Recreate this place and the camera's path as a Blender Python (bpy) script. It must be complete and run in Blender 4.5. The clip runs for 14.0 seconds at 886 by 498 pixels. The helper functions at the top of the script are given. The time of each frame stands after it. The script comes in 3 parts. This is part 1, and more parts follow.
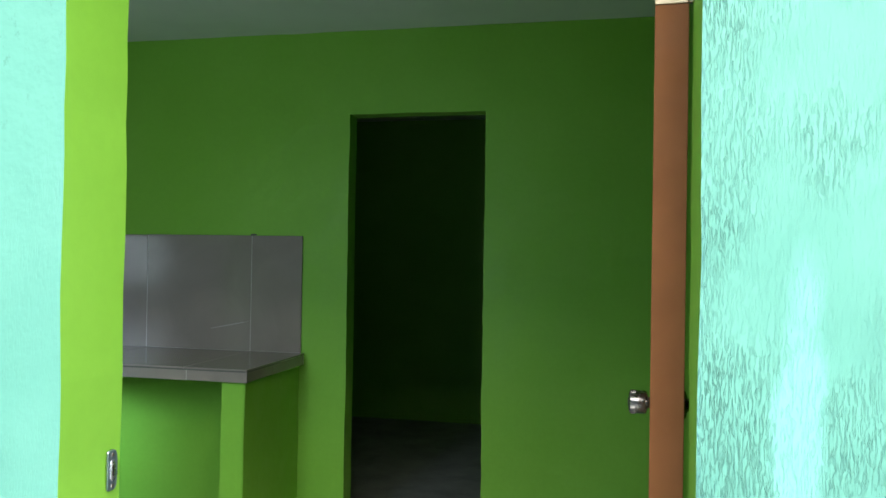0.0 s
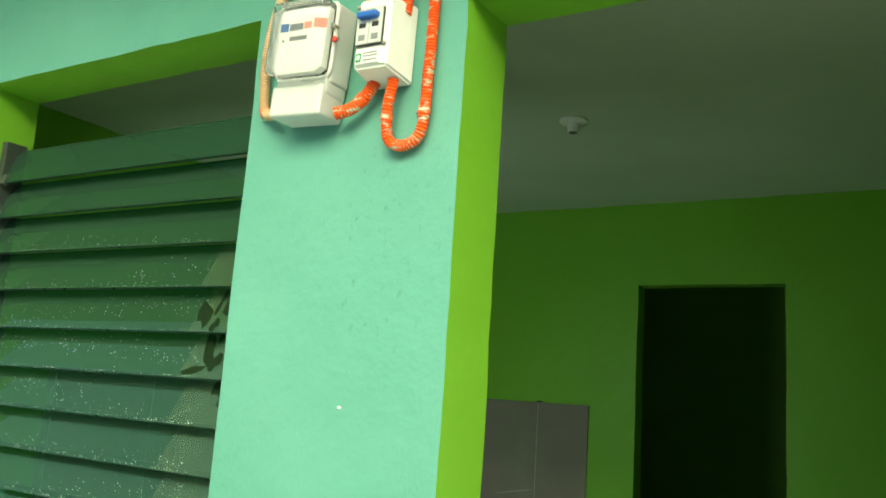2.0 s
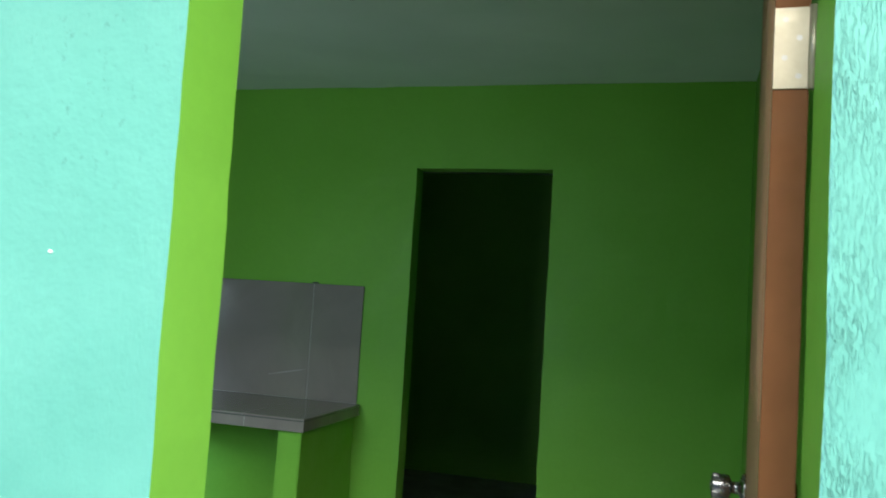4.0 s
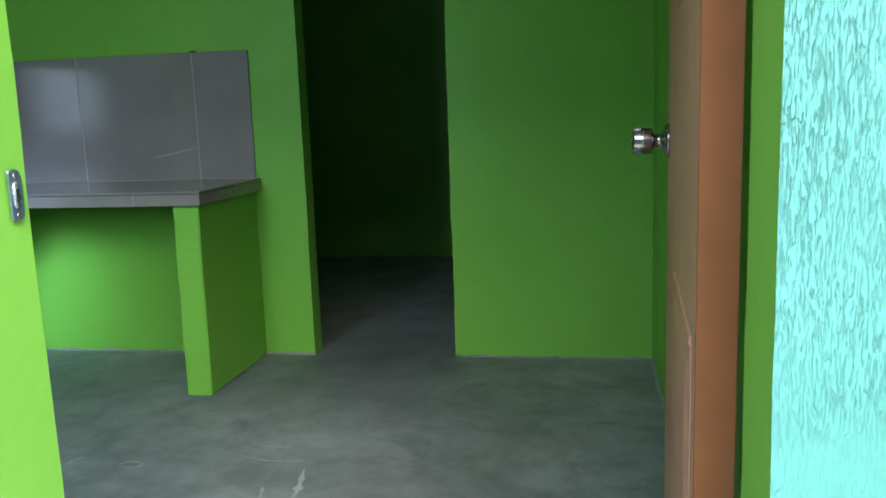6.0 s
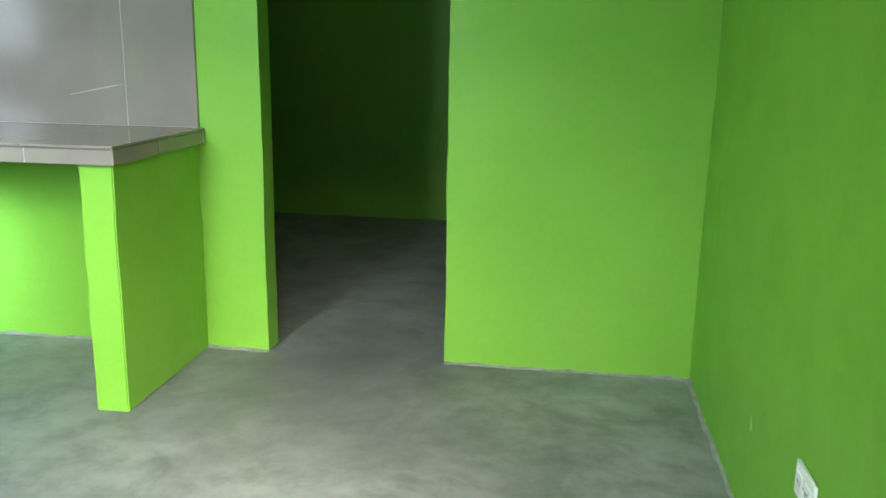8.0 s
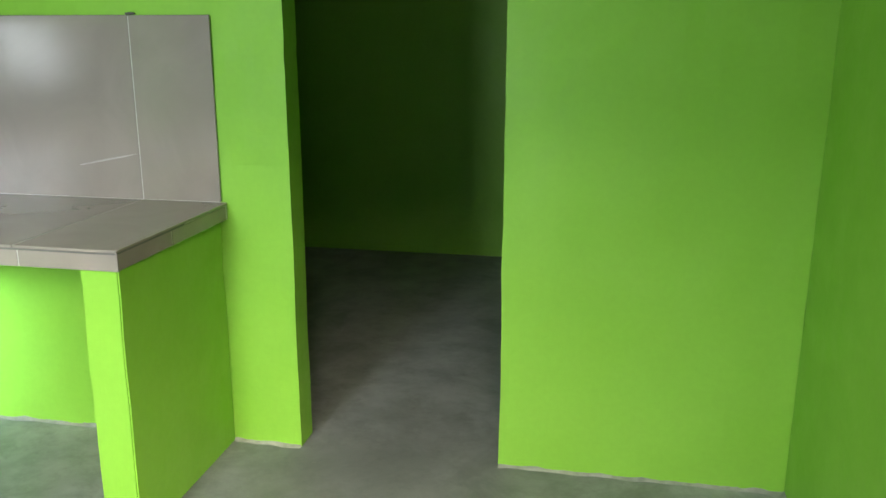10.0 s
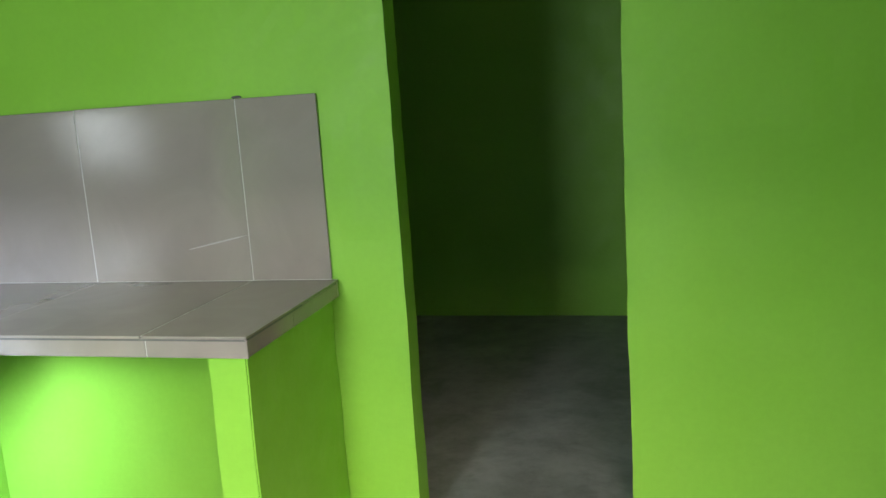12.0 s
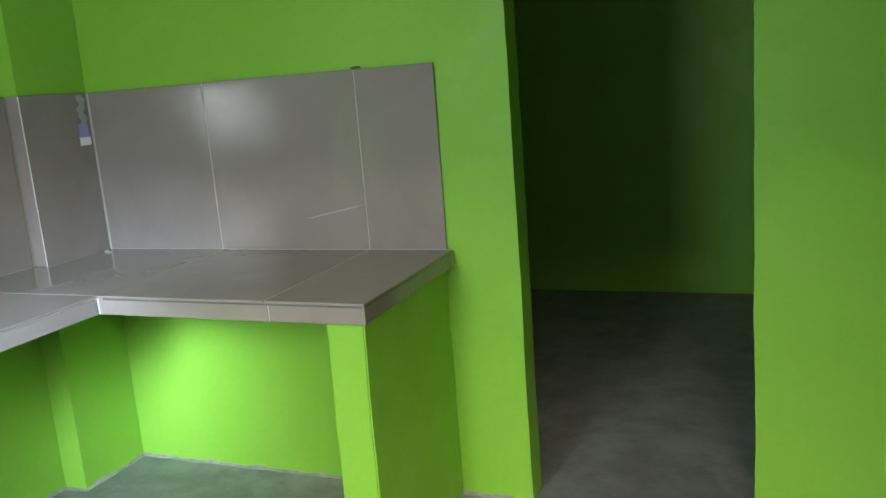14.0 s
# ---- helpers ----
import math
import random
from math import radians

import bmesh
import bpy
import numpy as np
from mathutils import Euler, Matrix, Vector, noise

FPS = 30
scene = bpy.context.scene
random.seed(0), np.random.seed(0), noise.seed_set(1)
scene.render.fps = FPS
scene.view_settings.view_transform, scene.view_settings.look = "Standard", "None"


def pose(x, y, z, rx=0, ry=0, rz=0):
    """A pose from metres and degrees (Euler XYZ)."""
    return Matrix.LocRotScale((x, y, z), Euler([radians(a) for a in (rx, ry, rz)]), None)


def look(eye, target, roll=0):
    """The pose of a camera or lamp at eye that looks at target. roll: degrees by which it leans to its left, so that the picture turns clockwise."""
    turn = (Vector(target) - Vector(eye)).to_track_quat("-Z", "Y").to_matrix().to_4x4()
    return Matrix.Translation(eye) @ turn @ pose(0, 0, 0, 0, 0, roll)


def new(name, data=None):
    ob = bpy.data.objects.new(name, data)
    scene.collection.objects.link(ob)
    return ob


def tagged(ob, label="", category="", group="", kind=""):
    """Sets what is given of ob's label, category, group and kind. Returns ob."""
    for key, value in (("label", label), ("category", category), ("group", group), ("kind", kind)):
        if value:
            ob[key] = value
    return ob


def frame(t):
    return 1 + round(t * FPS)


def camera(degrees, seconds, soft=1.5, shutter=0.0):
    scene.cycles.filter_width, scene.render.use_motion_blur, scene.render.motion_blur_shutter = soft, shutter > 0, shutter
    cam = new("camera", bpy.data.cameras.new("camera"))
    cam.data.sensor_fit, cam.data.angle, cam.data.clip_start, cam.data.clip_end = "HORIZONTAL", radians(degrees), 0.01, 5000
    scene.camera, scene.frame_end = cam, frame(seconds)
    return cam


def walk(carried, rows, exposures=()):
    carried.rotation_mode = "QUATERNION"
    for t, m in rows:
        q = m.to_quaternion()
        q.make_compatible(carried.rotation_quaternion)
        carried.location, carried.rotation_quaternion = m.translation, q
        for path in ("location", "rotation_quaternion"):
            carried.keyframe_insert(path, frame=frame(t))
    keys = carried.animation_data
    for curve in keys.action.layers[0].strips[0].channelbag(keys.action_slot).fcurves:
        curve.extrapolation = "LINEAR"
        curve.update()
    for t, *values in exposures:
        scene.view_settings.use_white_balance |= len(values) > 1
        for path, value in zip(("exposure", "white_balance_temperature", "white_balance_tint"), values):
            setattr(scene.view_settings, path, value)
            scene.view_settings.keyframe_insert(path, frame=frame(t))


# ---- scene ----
cam = camera(56.8, 14.0, shutter=0.25)
PATH = [
    (0, (1.4, -3.954, 1.386), (0.955, -2.004, 1.403), 0.9),
    (0.5, (1.389, -3.973, 1.392), (0.904, -2.033, 1.419), 0.0),
    (0.7, (1.366, -3.974, 1.399), (0.763, -2.068, 1.452), 0.7),
    (1, (1.339, -4.012, 1.4), (0.572, -2.169, 1.525), 2.7),
    (1.5, (1.302, -4.047, 1.455), (0.356, -2.294, 1.632), 4.3),
    (2, (1.304, -4.065, 1.486), (0.276, -2.385, 1.834), 3.9),
    (2.2, (1.304, -4.063, 1.489), (0.284, -2.387, 1.877), 2.6),
    (4.3, (1.348, -3.947, 1.392), (0.909, -1.997, 1.452), 2.3),
    (4.5, (1.358, -3.943, 1.371), (0.995, -1.976, 1.38), 1.2),
    (5, (1.359, -3.91, 1.307), (1.056, -1.938, 1.17), 1.3),
    (5.5, (1.351, -3.866, 1.232), (1.028, -1.907, 0.985), -0.0),
    (6, (1.316, -3.747, 1.155), (0.975, -1.804, 0.827), -2.0),
    (6.5, (1.305, -3.614, 1.153), (1.038, -1.689, 0.681), -0.7),
    (7, (1.294, -3.364, 1.165), (0.944, -1.461, 0.66), -1.7),
    (7.5, (1.217, -3.146, 1.169), (0.887, -1.243, 0.651), 1.2),
    (7.7, (1.157, -3.060, 1.160), (0.888, -1.134, 0.694), 0.9),
    (9.8, (1.014, -2.527, 1.386), (0.654, -0.625, 0.883), 0.9),
    (10, (0.996, -2.502, 1.409), (0.627, -0.601, 0.909), 0.1),
    (10.5, (0.886, -2.458, 1.423), (0.533, -0.541, 0.975), -2.4),
    (11, (0.816, -2.47, 1.433), (0.396, -0.56, 1.013), -5.8),
    (11.5, (0.792, -2.473, 1.435), (0.334, -0.559, 1.075), -5.2),
    (12, (0.77, -2.465, 1.428), (0.281, -0.559, 1.072), -3.8),
    (12.5, (0.746, -2.458, 1.415), (0.173, -0.578, 1.043), -3.3),
    (13, (0.726, -2.448, 1.413), (0.033, -0.613, 1.021), -3.7),
    (13.5, (0.722, -2.45, 1.408), (-0.06, -0.653, 1.014), -3.7),
    (14, (0.745, -2.454, 1.414), (0.003, -0.64, 1.016), -4.5),
]
EXPOSURE = [(0.0, 1.92, 6300, 7), (0.8, 1.88, 6500, 3), (1.6, 1.7, 7400, -12), (2.2, 1.45, 8200, -22), (4.3, 1.82, 5600, 5), (5.0, 1.82, 5300, 7), (6.0, 2.1, 5600, 9), (6.5, 2.25, 6000, 10), (7.0, 2.9, 6300, 11), (7.5, 3.6, 6300, 9), (9.8, 3.6, 7000, 13), (12.0, 3.35, 7000, 13), (14.0, 2.95, 7000, 13)]
walk(cam, [(t, look(eye, target, roll)) for t, eye, target, roll in PATH], EXPOSURE)

# ---- light ----
world = bpy.data.worlds.new("sky")
world.use_nodes = True
scene.world = world
wn = world.node_tree.nodes
sky = wn.new("ShaderNodeTexSky")
sky.sky_type = "NISHITA"
sky.sun_disc = False
sky.sun_elevation, sky.sun_rotation = radians(36), radians(158)
sky.air_density, sky.dust_density, sky.ozone_density = 1.0, 4.0, 1.0
wn["Background"].inputs["Strength"].default_value = 0.15
world.node_tree.links.new(sky.outputs["Color"], wn["Background"].inputs["Color"])

sun = new("sun", bpy.data.lights.new("sun", "SUN"))
sun.data.energy, sun.data.angle, sun.data.color = 1.5, radians(80), (1.0, 0.97, 0.92)
sun.matrix_world = look((2.6, -6.4, 5.0), (0, 0, 0))


# daylight in the louvre window: the broad sky, and the brighter part of it that slants in between the blades
def window_lamp(name, energy, spread, colour, wide, tall, at, target):
    lamp = new(name, bpy.data.lights.new(name, "AREA"))
    lamp.data.shape, lamp.data.size, lamp.data.size_y = "RECTANGLE", wide, tall
    lamp.data.energy, lamp.data.spread, lamp.data.color = energy, radians(spread), colour
    lamp.matrix_world = look(at, target)


window_lamp("window_sky", 5.0, 155, (0.78, 0.91, 1.0), 0.46, 0.66, (-0.370, -2.800, 1.40), (-0.60, -1.85, 0.88))
window_lamp("window_slant", 0.72, 22, (0.52, 0.72, 1.0), 0.42, 0.72, (-0.370, -2.830, 1.50), (-1.19, -0.83, 0.68))


# ---- materials ----
def material(name, rough=0.6, metal=0.0, spec=0.4):
    """A node material; returns it with its nodes, a linker and its Principled node."""
    m = bpy.data.materials.new(name)
    m.use_nodes = True
    n, l = m.node_tree.nodes, m.node_tree.links
    p = n["Principled BSDF"]
    p.inputs["Roughness"].default_value = rough
    p.inputs["Metallic"].default_value = metal
    p.inputs["Specular IOR Level"].default_value = spec
    return m, n, l, p


def coords(n, l, scale=(1, 1, 1), turn=(0, 0, 0)):
    c, mp = n.new("ShaderNodeTexCoord"), n.new("ShaderNodeMapping")
    mp.inputs["Scale"].default_value = scale
    mp.inputs["Rotation"].default_value = turn
    l.new(c.outputs["Object"], mp.inputs["Vector"])
    return mp.outputs["Vector"]


def grain(n, l, vec, scale, detail=4.0, rough=0.55, bend=0.0):
    t = n.new("ShaderNodeTexNoise")
    t.inputs["Scale"].default_value, t.inputs["Detail"].default_value = scale, detail
    t.inputs["Roughness"].default_value, t.inputs["Distortion"].default_value = rough, bend
    l.new(vec, t.inputs["Vector"])
    return t.outputs["Fac"]


def ramp(n, l, fac, stops):
    r = n.new("ShaderNodeValToRGB")
    e = r.color_ramp.elements
    while len(e) < len(stops):
        e.new(0.5)
    for el, (pos, col) in zip(e, stops):
        el.position = pos
        el.color = (*col, 1) if not isinstance(col, (int, float)) else (col, col, col, 1)
    l.new(fac, r.inputs["Fac"])
    return r.outputs["Color"]


def mix(n, l, a, b, fac, how="MIX"):
    x = n.new("ShaderNodeMix")
    x.data_type, x.blend_type = "RGBA", how
    for sock, v in ((x.inputs[6], a), (x.inputs[7], b), (x.inputs[0], fac)):
        if isinstance(v, (int, float)):
            sock.default_value = v if sock == x.inputs[0] else (v, v, v, 1)
        elif isinstance(v, tuple):
            sock.default_value = (*v, 1)
        else:
            l.new(v, sock)
    return x.outputs[2]


def bump(n, l, p, height, strength, distance):
    b = n.new("ShaderNodeBump")
    b.inputs["Strength"].default_value, b.inputs["Distance"].default_value = strength, distance
    l.new(height, b.inputs["Height"])
    if p.inputs["Normal"].links:
        l.new(p.inputs["Normal"].links[0].from_socket, b.inputs["Normal"])
    l.new(b.outputs["Normal"], p.inputs["Normal"])


def green_paint():
    m, n, l, p = material("lime_green_wall_paint", 0.5, 0, 0.25)
    v = coords(n, l)
    wide = ramp(n, l, grain(n, l, v, 1.3, 5), [(0.3, (0.172, 0.405, 0.038)), (0.7, (0.206, 0.455, 0.056))])
    fine = ramp(n, l, grain(n, l, v, 45, 3), [(0.35, 0.965), (0.65, 1.0)])
    l.new(mix(n, l, wide, fine, 1.0, "MULTIPLY"), p.inputs["Base Color"])
    l.new(ramp(n, l, grain(n, l, v, 6, 4), [(0.3, 0.42), (0.7, 0.58)]), p.inputs["Roughness"])
    bump(n, l, p, grain(n, l, v, 5, 3), 0.25, 0.012)
    bump(n, l, p, grain(n, l, v, 260, 3), 0.10, 0.0010)
    return m


def turquoise_plaster():
    """Hand-trowelled plaster under aqua paint: brushed upright ridges, pitting with shade in its colour, smooth
    patched smears.
    """
    m, n, l, p = material("turquoise_plaster", 0.62, 0, 0.3)
    v = coords(n, l)
    # short grooves that the float tore, in two directions, on an otherwise flat face
    strokes = [grain(n, l, coords(n, l, (1.0, 1.0, 0.13), (0, radians(turn), 0)), 540, 4, 0.6, 0.4) for turn in (-5, 15)]
    sway = ramp(n, l, grain(n, l, v, 4.5, 2), [(0.50, 0.0), (0.56, 1.0)])
    ridges = mix(n, l, strokes[0], strokes[1], sway)
    grooves = ramp(n, l, ridges, [(0.38, 0.0), (0.50, 1.0)])
    field = ramp(n, l, grain(n, l, v, 3.1, 3, 0.5, 0.4), [(0.43, 0.0), (0.62, 1.0)])
    c = n.new("ShaderNodeSeparateXYZ")
    l.new(v, c.inputs[0])
    east = n.new("ShaderNodeMapRange")
    east.inputs["From Min"].default_value, east.inputs["From Max"].default_value = 0.9, 1.5
    l.new(c.outputs["X"], east.inputs["Value"])
    rough_side = mix(n, l, mix(n, l, 0.0, 0.12, field), mix(n, l, 0.15, 1.0, field), east.outputs[0])
    # the smeared patch beside the door
    pd = n.new("ShaderNodeVectorMath")
    pd.operation = "DISTANCE"
    sc = coords(n, l, (29.0, 0.0, 4.4))
    wob = n.new("ShaderNodeTexNoise")
    wob.inputs["Scale"].default_value, wob.inputs["Detail"].default_value = 6.0, 5.0
    l.new(v, wob.inputs["Vector"])
    w2 = n.new("ShaderNodeVectorMath")
    w2.operation = "MULTIPLY_ADD"
    l.new(wob.outputs["Color"], w2.inputs[0])
    w2.inputs[1].default_value = (1.6, 0.0, 1.5)
    l.new(sc, w2.inputs[2])
    l.new(w2.outputs[0], pd.inputs[0])
    pd.inputs[1].default_value = (1.571 * 29.0 + 0.8, 0.0, 1.20 * 4.4 + 0.75)
    smear = ramp(n, l, pd.outputs["Value"], [(0.55, 1.0), (0.88, 0.0)])
    broken = ramp(n, l, ridges, [(0.32, 0.15), (0.40, 1.0)])
    tone = ramp(n, l, grain(n, l, v, 2.0, 5, 0.6), [(0.3, (0.099, 0.302, 0.250)), (0.72, (0.135, 0.362, 0.302))])
    tone = mix(n, l, tone, (0.175, 0.460, 0.400), mix(n, l, 0.0, smear, broken))
    rough_side = mix(n, l, rough_side, 0.30, smear)
    pit_shade = ramp(n, l, ridges, [(0.37, 0.94), (0.45, 1.0)])
    tone = mix(n, l, tone, mix(n, l, (1.0, 1.0, 1.0), pit_shade, rough_side), 1.0, "MULTIPLY")
    # rubbed grey stains on the pier between window and door
    st = coords(n, l, (1.0, 1.0, 0.7))
    scuff = ramp(n, l, grain(n, l, st, 60, 8, 0.74), [(0.575, 0.0), (0.64, 0.75)])
    here = n.new("ShaderNodeVectorMath")
    here.operation = "DISTANCE"
    l.new(coords(n, l, (5.2, 0.0, 3.3)), here.inputs[0])
    here.inputs[1].default_value = (0.56 * 5.2, 0.0, 1.72 * 3.3)
    near = ramp(n, l, here.outputs["Value"], [(0.10, 1.0), (1.0, 0.0)])
    tone = mix(n, l, tone, (0.060, 0.19, 0.15), mix(n, l, 0.0, scuff, near))
    l.new(tone, p.inputs["Base Color"])
    bump(n, l, p, grain(n, l, v, 9, 4), 0.5, 0.012)
    rel = n.new("ShaderNodeMath")
    rel.operation = "MULTIPLY"
    l.new(grooves, rel.inputs[0])
    l.new(rough_side, rel.inputs[1])
    bump(n, l, p, rel.outputs[0], 1.0, 0.0019)
    dimple = ramp(n, l, grain(n, l, coords(n, l, (1.0, 1.0, 0.55), (0, radians(-8), 0)), 130, 3, 0.5), [(0.36, 0.0), (0.50, 1.0)])
    bump(n, l, p, mix(n, l, 0.0, dimple, rough_side), 0.30, 0.0016)
    bump(n, l, p, grain(n, l, v, 150, 4), 0.30, 0.0015)
    return m


def concrete_floor():
    """Power-trowelled cement: cloudy, with darker damp patches, swirls and pale scrapes."""
    m, n, l, p = material("trowelled_cement", 0.5, 0, 0.4)
    v = coords(n, l)
    base = ramp(n, l, grain(n, l, v, 1.1, 6, 0.6, 0.6), [(0.30, (0.138, 0.149, 0.143)), (0.70, (0.272, 0.289, 0.279))])
    sw = ramp(n, l, grain(n, l, coords(n, l, (1.0, 1.25, 1.0), (0, 0, 0.5)), 2.6, 9, 0.66, 1.4), [(0.30, 0.78), (0.50, 1.0), (0.70, 1.10)])
    col = mix(n, l, base, sw, 1.0, "MULTIPLY")
    col = mix(n, l, col, ramp(n, l, grain(n, l, v, 8.0, 9, 0.7), [(0.32, 0.68), (0.52, 1.0), (0.7, 1.15)]), 1.0, "MULTIPLY")
    damp = ramp(n, l, grain(n, l, v, 2.3, 7, 0.65, 1.2), [(0.52, 0.0), (0.68, 1.0)])
    col = mix(n, l, col, (0.085, 0.095, 0.085), mix(n, l, 0.0, damp, 0.5))
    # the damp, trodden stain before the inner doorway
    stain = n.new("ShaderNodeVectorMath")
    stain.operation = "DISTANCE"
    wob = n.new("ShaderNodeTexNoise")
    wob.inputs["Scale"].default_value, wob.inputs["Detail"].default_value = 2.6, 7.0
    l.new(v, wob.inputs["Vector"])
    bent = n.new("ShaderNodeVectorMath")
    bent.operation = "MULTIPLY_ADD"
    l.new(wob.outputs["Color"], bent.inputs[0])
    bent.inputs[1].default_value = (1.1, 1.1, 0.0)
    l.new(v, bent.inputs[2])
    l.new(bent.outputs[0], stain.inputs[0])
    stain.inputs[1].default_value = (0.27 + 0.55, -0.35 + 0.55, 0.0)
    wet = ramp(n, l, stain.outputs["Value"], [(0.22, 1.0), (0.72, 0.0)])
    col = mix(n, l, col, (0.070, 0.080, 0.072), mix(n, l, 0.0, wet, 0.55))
    scr = ramp(n, l, grain(n, l, coords(n, l, (1.0, 7.0, 1.0), (0, 0, -0.7)), 5, 9, 0.75, 1.5), [(0.66, 0.0), (0.74, 1.0)])
    col = mix(n, l, col, (0.36, 0.37, 0.34), mix(n, l, 0.0, scr, 0.45))
    speck = ramp(n, l, grain(n, l, v, 60, 2), [(0.74, 0.0), (0.80, 1.0)])
    col = mix(n, l, col, (0.42, 0.42, 0.40), mix(n, l, 0.0, speck, 0.5))
    l.new(col, p.inputs["Base Color"])
    l.new(ramp(n, l, grain(n, l, v, 4, 6), [(0.3, 0.36), (0.7, 0.62)]), p.inputs["Roughness"])
    bump(n, l, p, grain(n, l, v, 3, 5), 0.3, 0.01)
    bump(n, l, p, grain(n, l, v, 120, 4), 0.25, 0.002)
    return m


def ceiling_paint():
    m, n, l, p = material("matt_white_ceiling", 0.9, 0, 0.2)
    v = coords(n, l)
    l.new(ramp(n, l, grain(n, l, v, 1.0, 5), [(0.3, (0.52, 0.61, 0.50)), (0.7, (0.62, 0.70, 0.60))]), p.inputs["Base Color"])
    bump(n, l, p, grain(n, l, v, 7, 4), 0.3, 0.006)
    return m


def glazed_tile():
    """Grey glazed porcelain, each tile a little different."""
    m, n, l, p = material("grey_glazed_tile", 0.22, 0, 0.75)
    v = coords(n, l)
    info = n.new("ShaderNodeObjectInfo")
    cloud = ramp(n, l, grain(n, l, v, 3.0, 6, 0.6, 0.8), [(0.3, (0.214, 0.186, 0.168)), (0.7, (0.255, 0.225, 0.205))])
    each = ramp(n, l, info.outputs["Random"], [(0.0, 0.94), (1.0, 1.03)])
    l.new(mix(n, l, cloud, each, 1.0, "MULTIPLY"), p.inputs["Base Color"])
    l.new(ramp(n, l, grain(n, l, v, 2.5, 3, 0.5), [(0.35, 0.10), (0.75, 0.19)]), p.inputs["Roughness"])
    bump(n, l, p, grain(n, l, v, 4, 2), 0.12, 0.006)
    return m


def plain(name, colour, rough=0.5, metal=0.0, spec=0.4, vary=0.12, size=20.0, relief=0.0):
    """Paint, plastic or metal with a little mottling and relief."""
    m, n, l, p = material(name, rough, metal, spec)
    v = coords(n, l)
    lo = tuple(c * (1 - vary) for c in colour)
    hi = tuple(min(1.0, c * (1 + vary)) for c in colour)
    l.new(ramp(n, l, grain(n, l, v, size, 5), [(0.3, lo), (0.7, hi)]), p.inputs["Base Color"])
    l.new(ramp(n, l, grain(n, l, v, size * 2.2, 4), [(0.3, rough * 0.8), (0.7, min(1.0, rough * 1.25))]), p.inputs["Roughness"])
    if relief:
        bump(n, l, p, grain(n, l, v, size * 3, 4), 0.4, relief)
    return m


def flecked(name, colour, spots):
    """Plastic with flecks of overspray paint."""
    m, n, l, p = material(name, 0.42)
    v = coords(n, l)
    tone = ramp(n, l, grain(n, l, v, 15, 4), [(0.3, tuple(c * 0.9 for c in colour)), (0.7, tuple(min(1, c * 1.1) for c in colour))])
    spray = ramp(n, l, grain(n, l, coords(n, l, (1, 1, 2.5)), 55, 4, 0.65), [(0.56, 0.0), (0.63, 0.8)])
    l.new(mix(n, l, tone, spots, spray), p.inputs["Base Color"])
    return m


def door_wood():
    m, n, l, p = material("brown_wood_laminate", 0.45, 0, 0.22)
    v = coords(n, l, (1.0, 1.0, 0.07))
    lines = grain(n, l, v, 70, 6, 0.6, 0.4)
    col = ramp(n, l, lines, [(0.28, (0.43, 0.215, 0.122)), (0.52, (0.50, 0.262, 0.152)), (0.76, (0.56, 0.305, 0.182))])
    tone = ramp(n, l, grain(n, l, coords(n, l), 2.5, 4), [(0.3, 0.86), (0.7, 1.06)])
    l.new(mix(n, l, col, tone, 1.0, "MULTIPLY"), p.inputs["Base Color"])
    bump(n, l, p, lines, 0.12, 0.0012)
    return m


def louvre_glass():
    """Green-tinted louvre pane."""
    m = bpy.data.materials.new("green_louvre_glass")
    m.use_nodes = True
    n, l = m.node_tree.nodes, m.node_tree.links
    n.remove(n["Principled BSDF"])
    out = n["Material Output"]
    clear, gloss = n.new("ShaderNodeBsdfTransparent"), n.new("ShaderNodeBsdfGlossy")
    clear.inputs["Color"].default_value = (0.10, 0.21, 0.155, 1)
    gloss.inputs["Color"].default_value = (0.26, 0.50, 0.34, 1)
    gloss.inputs["Roughness"].default_value = 0.03
    fr = n.new("ShaderNodeFresnel")
    fr.inputs["IOR"].default_value = 1.85
    a = n.new("ShaderNodeMixShader")
    l.new(fr.outputs[0], a.inputs[0])
    l.new(clear.outputs[0], a.inputs[1])
    l.new(gloss.outputs[0], a.inputs[2])
    diffuse, b = n.new("ShaderNodeBsdfDiffuse"), n.new("ShaderNodeMixShader")
    diffuse.inputs["Color"].default_value = (0.10, 0.24, 0.16, 1)
    b.inputs[0].default_value = 0.16
    l.new(a.outputs[0], b.inputs[1])
    l.new(diffuse.outputs[0], b.inputs[2])
    l.new(b.outputs[0], out.inputs["Surface"])
    return m


def reflection_film():
    """A thin pale film that paints a bright reflection onto glass."""
    m = bpy.data.materials.new("pale_reflection_film")
    m.use_nodes = True
    n, l = m.node_tree.nodes, m.node_tree.links
    n.remove(n["Principled BSDF"])
    clear, diffuse, b = n.new("ShaderNodeBsdfTransparent"), n.new("ShaderNodeBsdfDiffuse"), n.new("ShaderNodeMixShader")
    diffuse.inputs["Color"].default_value = (0.26, 0.36, 0.22, 1)
    l.new(ramp(n, l, grain(n, l, coords(n, l), 30, 5), [(0.35, 0.05), (0.65, 0.11)]), b.inputs[0])
    l.new(clear.outputs[0], b.inputs[1])
    l.new(diffuse.outputs[0], b.inputs[2])
    l.new(b.outputs[0], n["Material Output"].inputs["Surface"])
    return m


def clear_cover():
    m, n, l, p = material("clear_polycarbonate", 0.06, 0, 0.5)
    p.inputs["Transmission Weight"].default_value = 1.0
    p.inputs["IOR"].default_value = 1.2
    p.inputs["Base Color"].default_value = (0.97, 0.98, 0.98, 1)
    return m


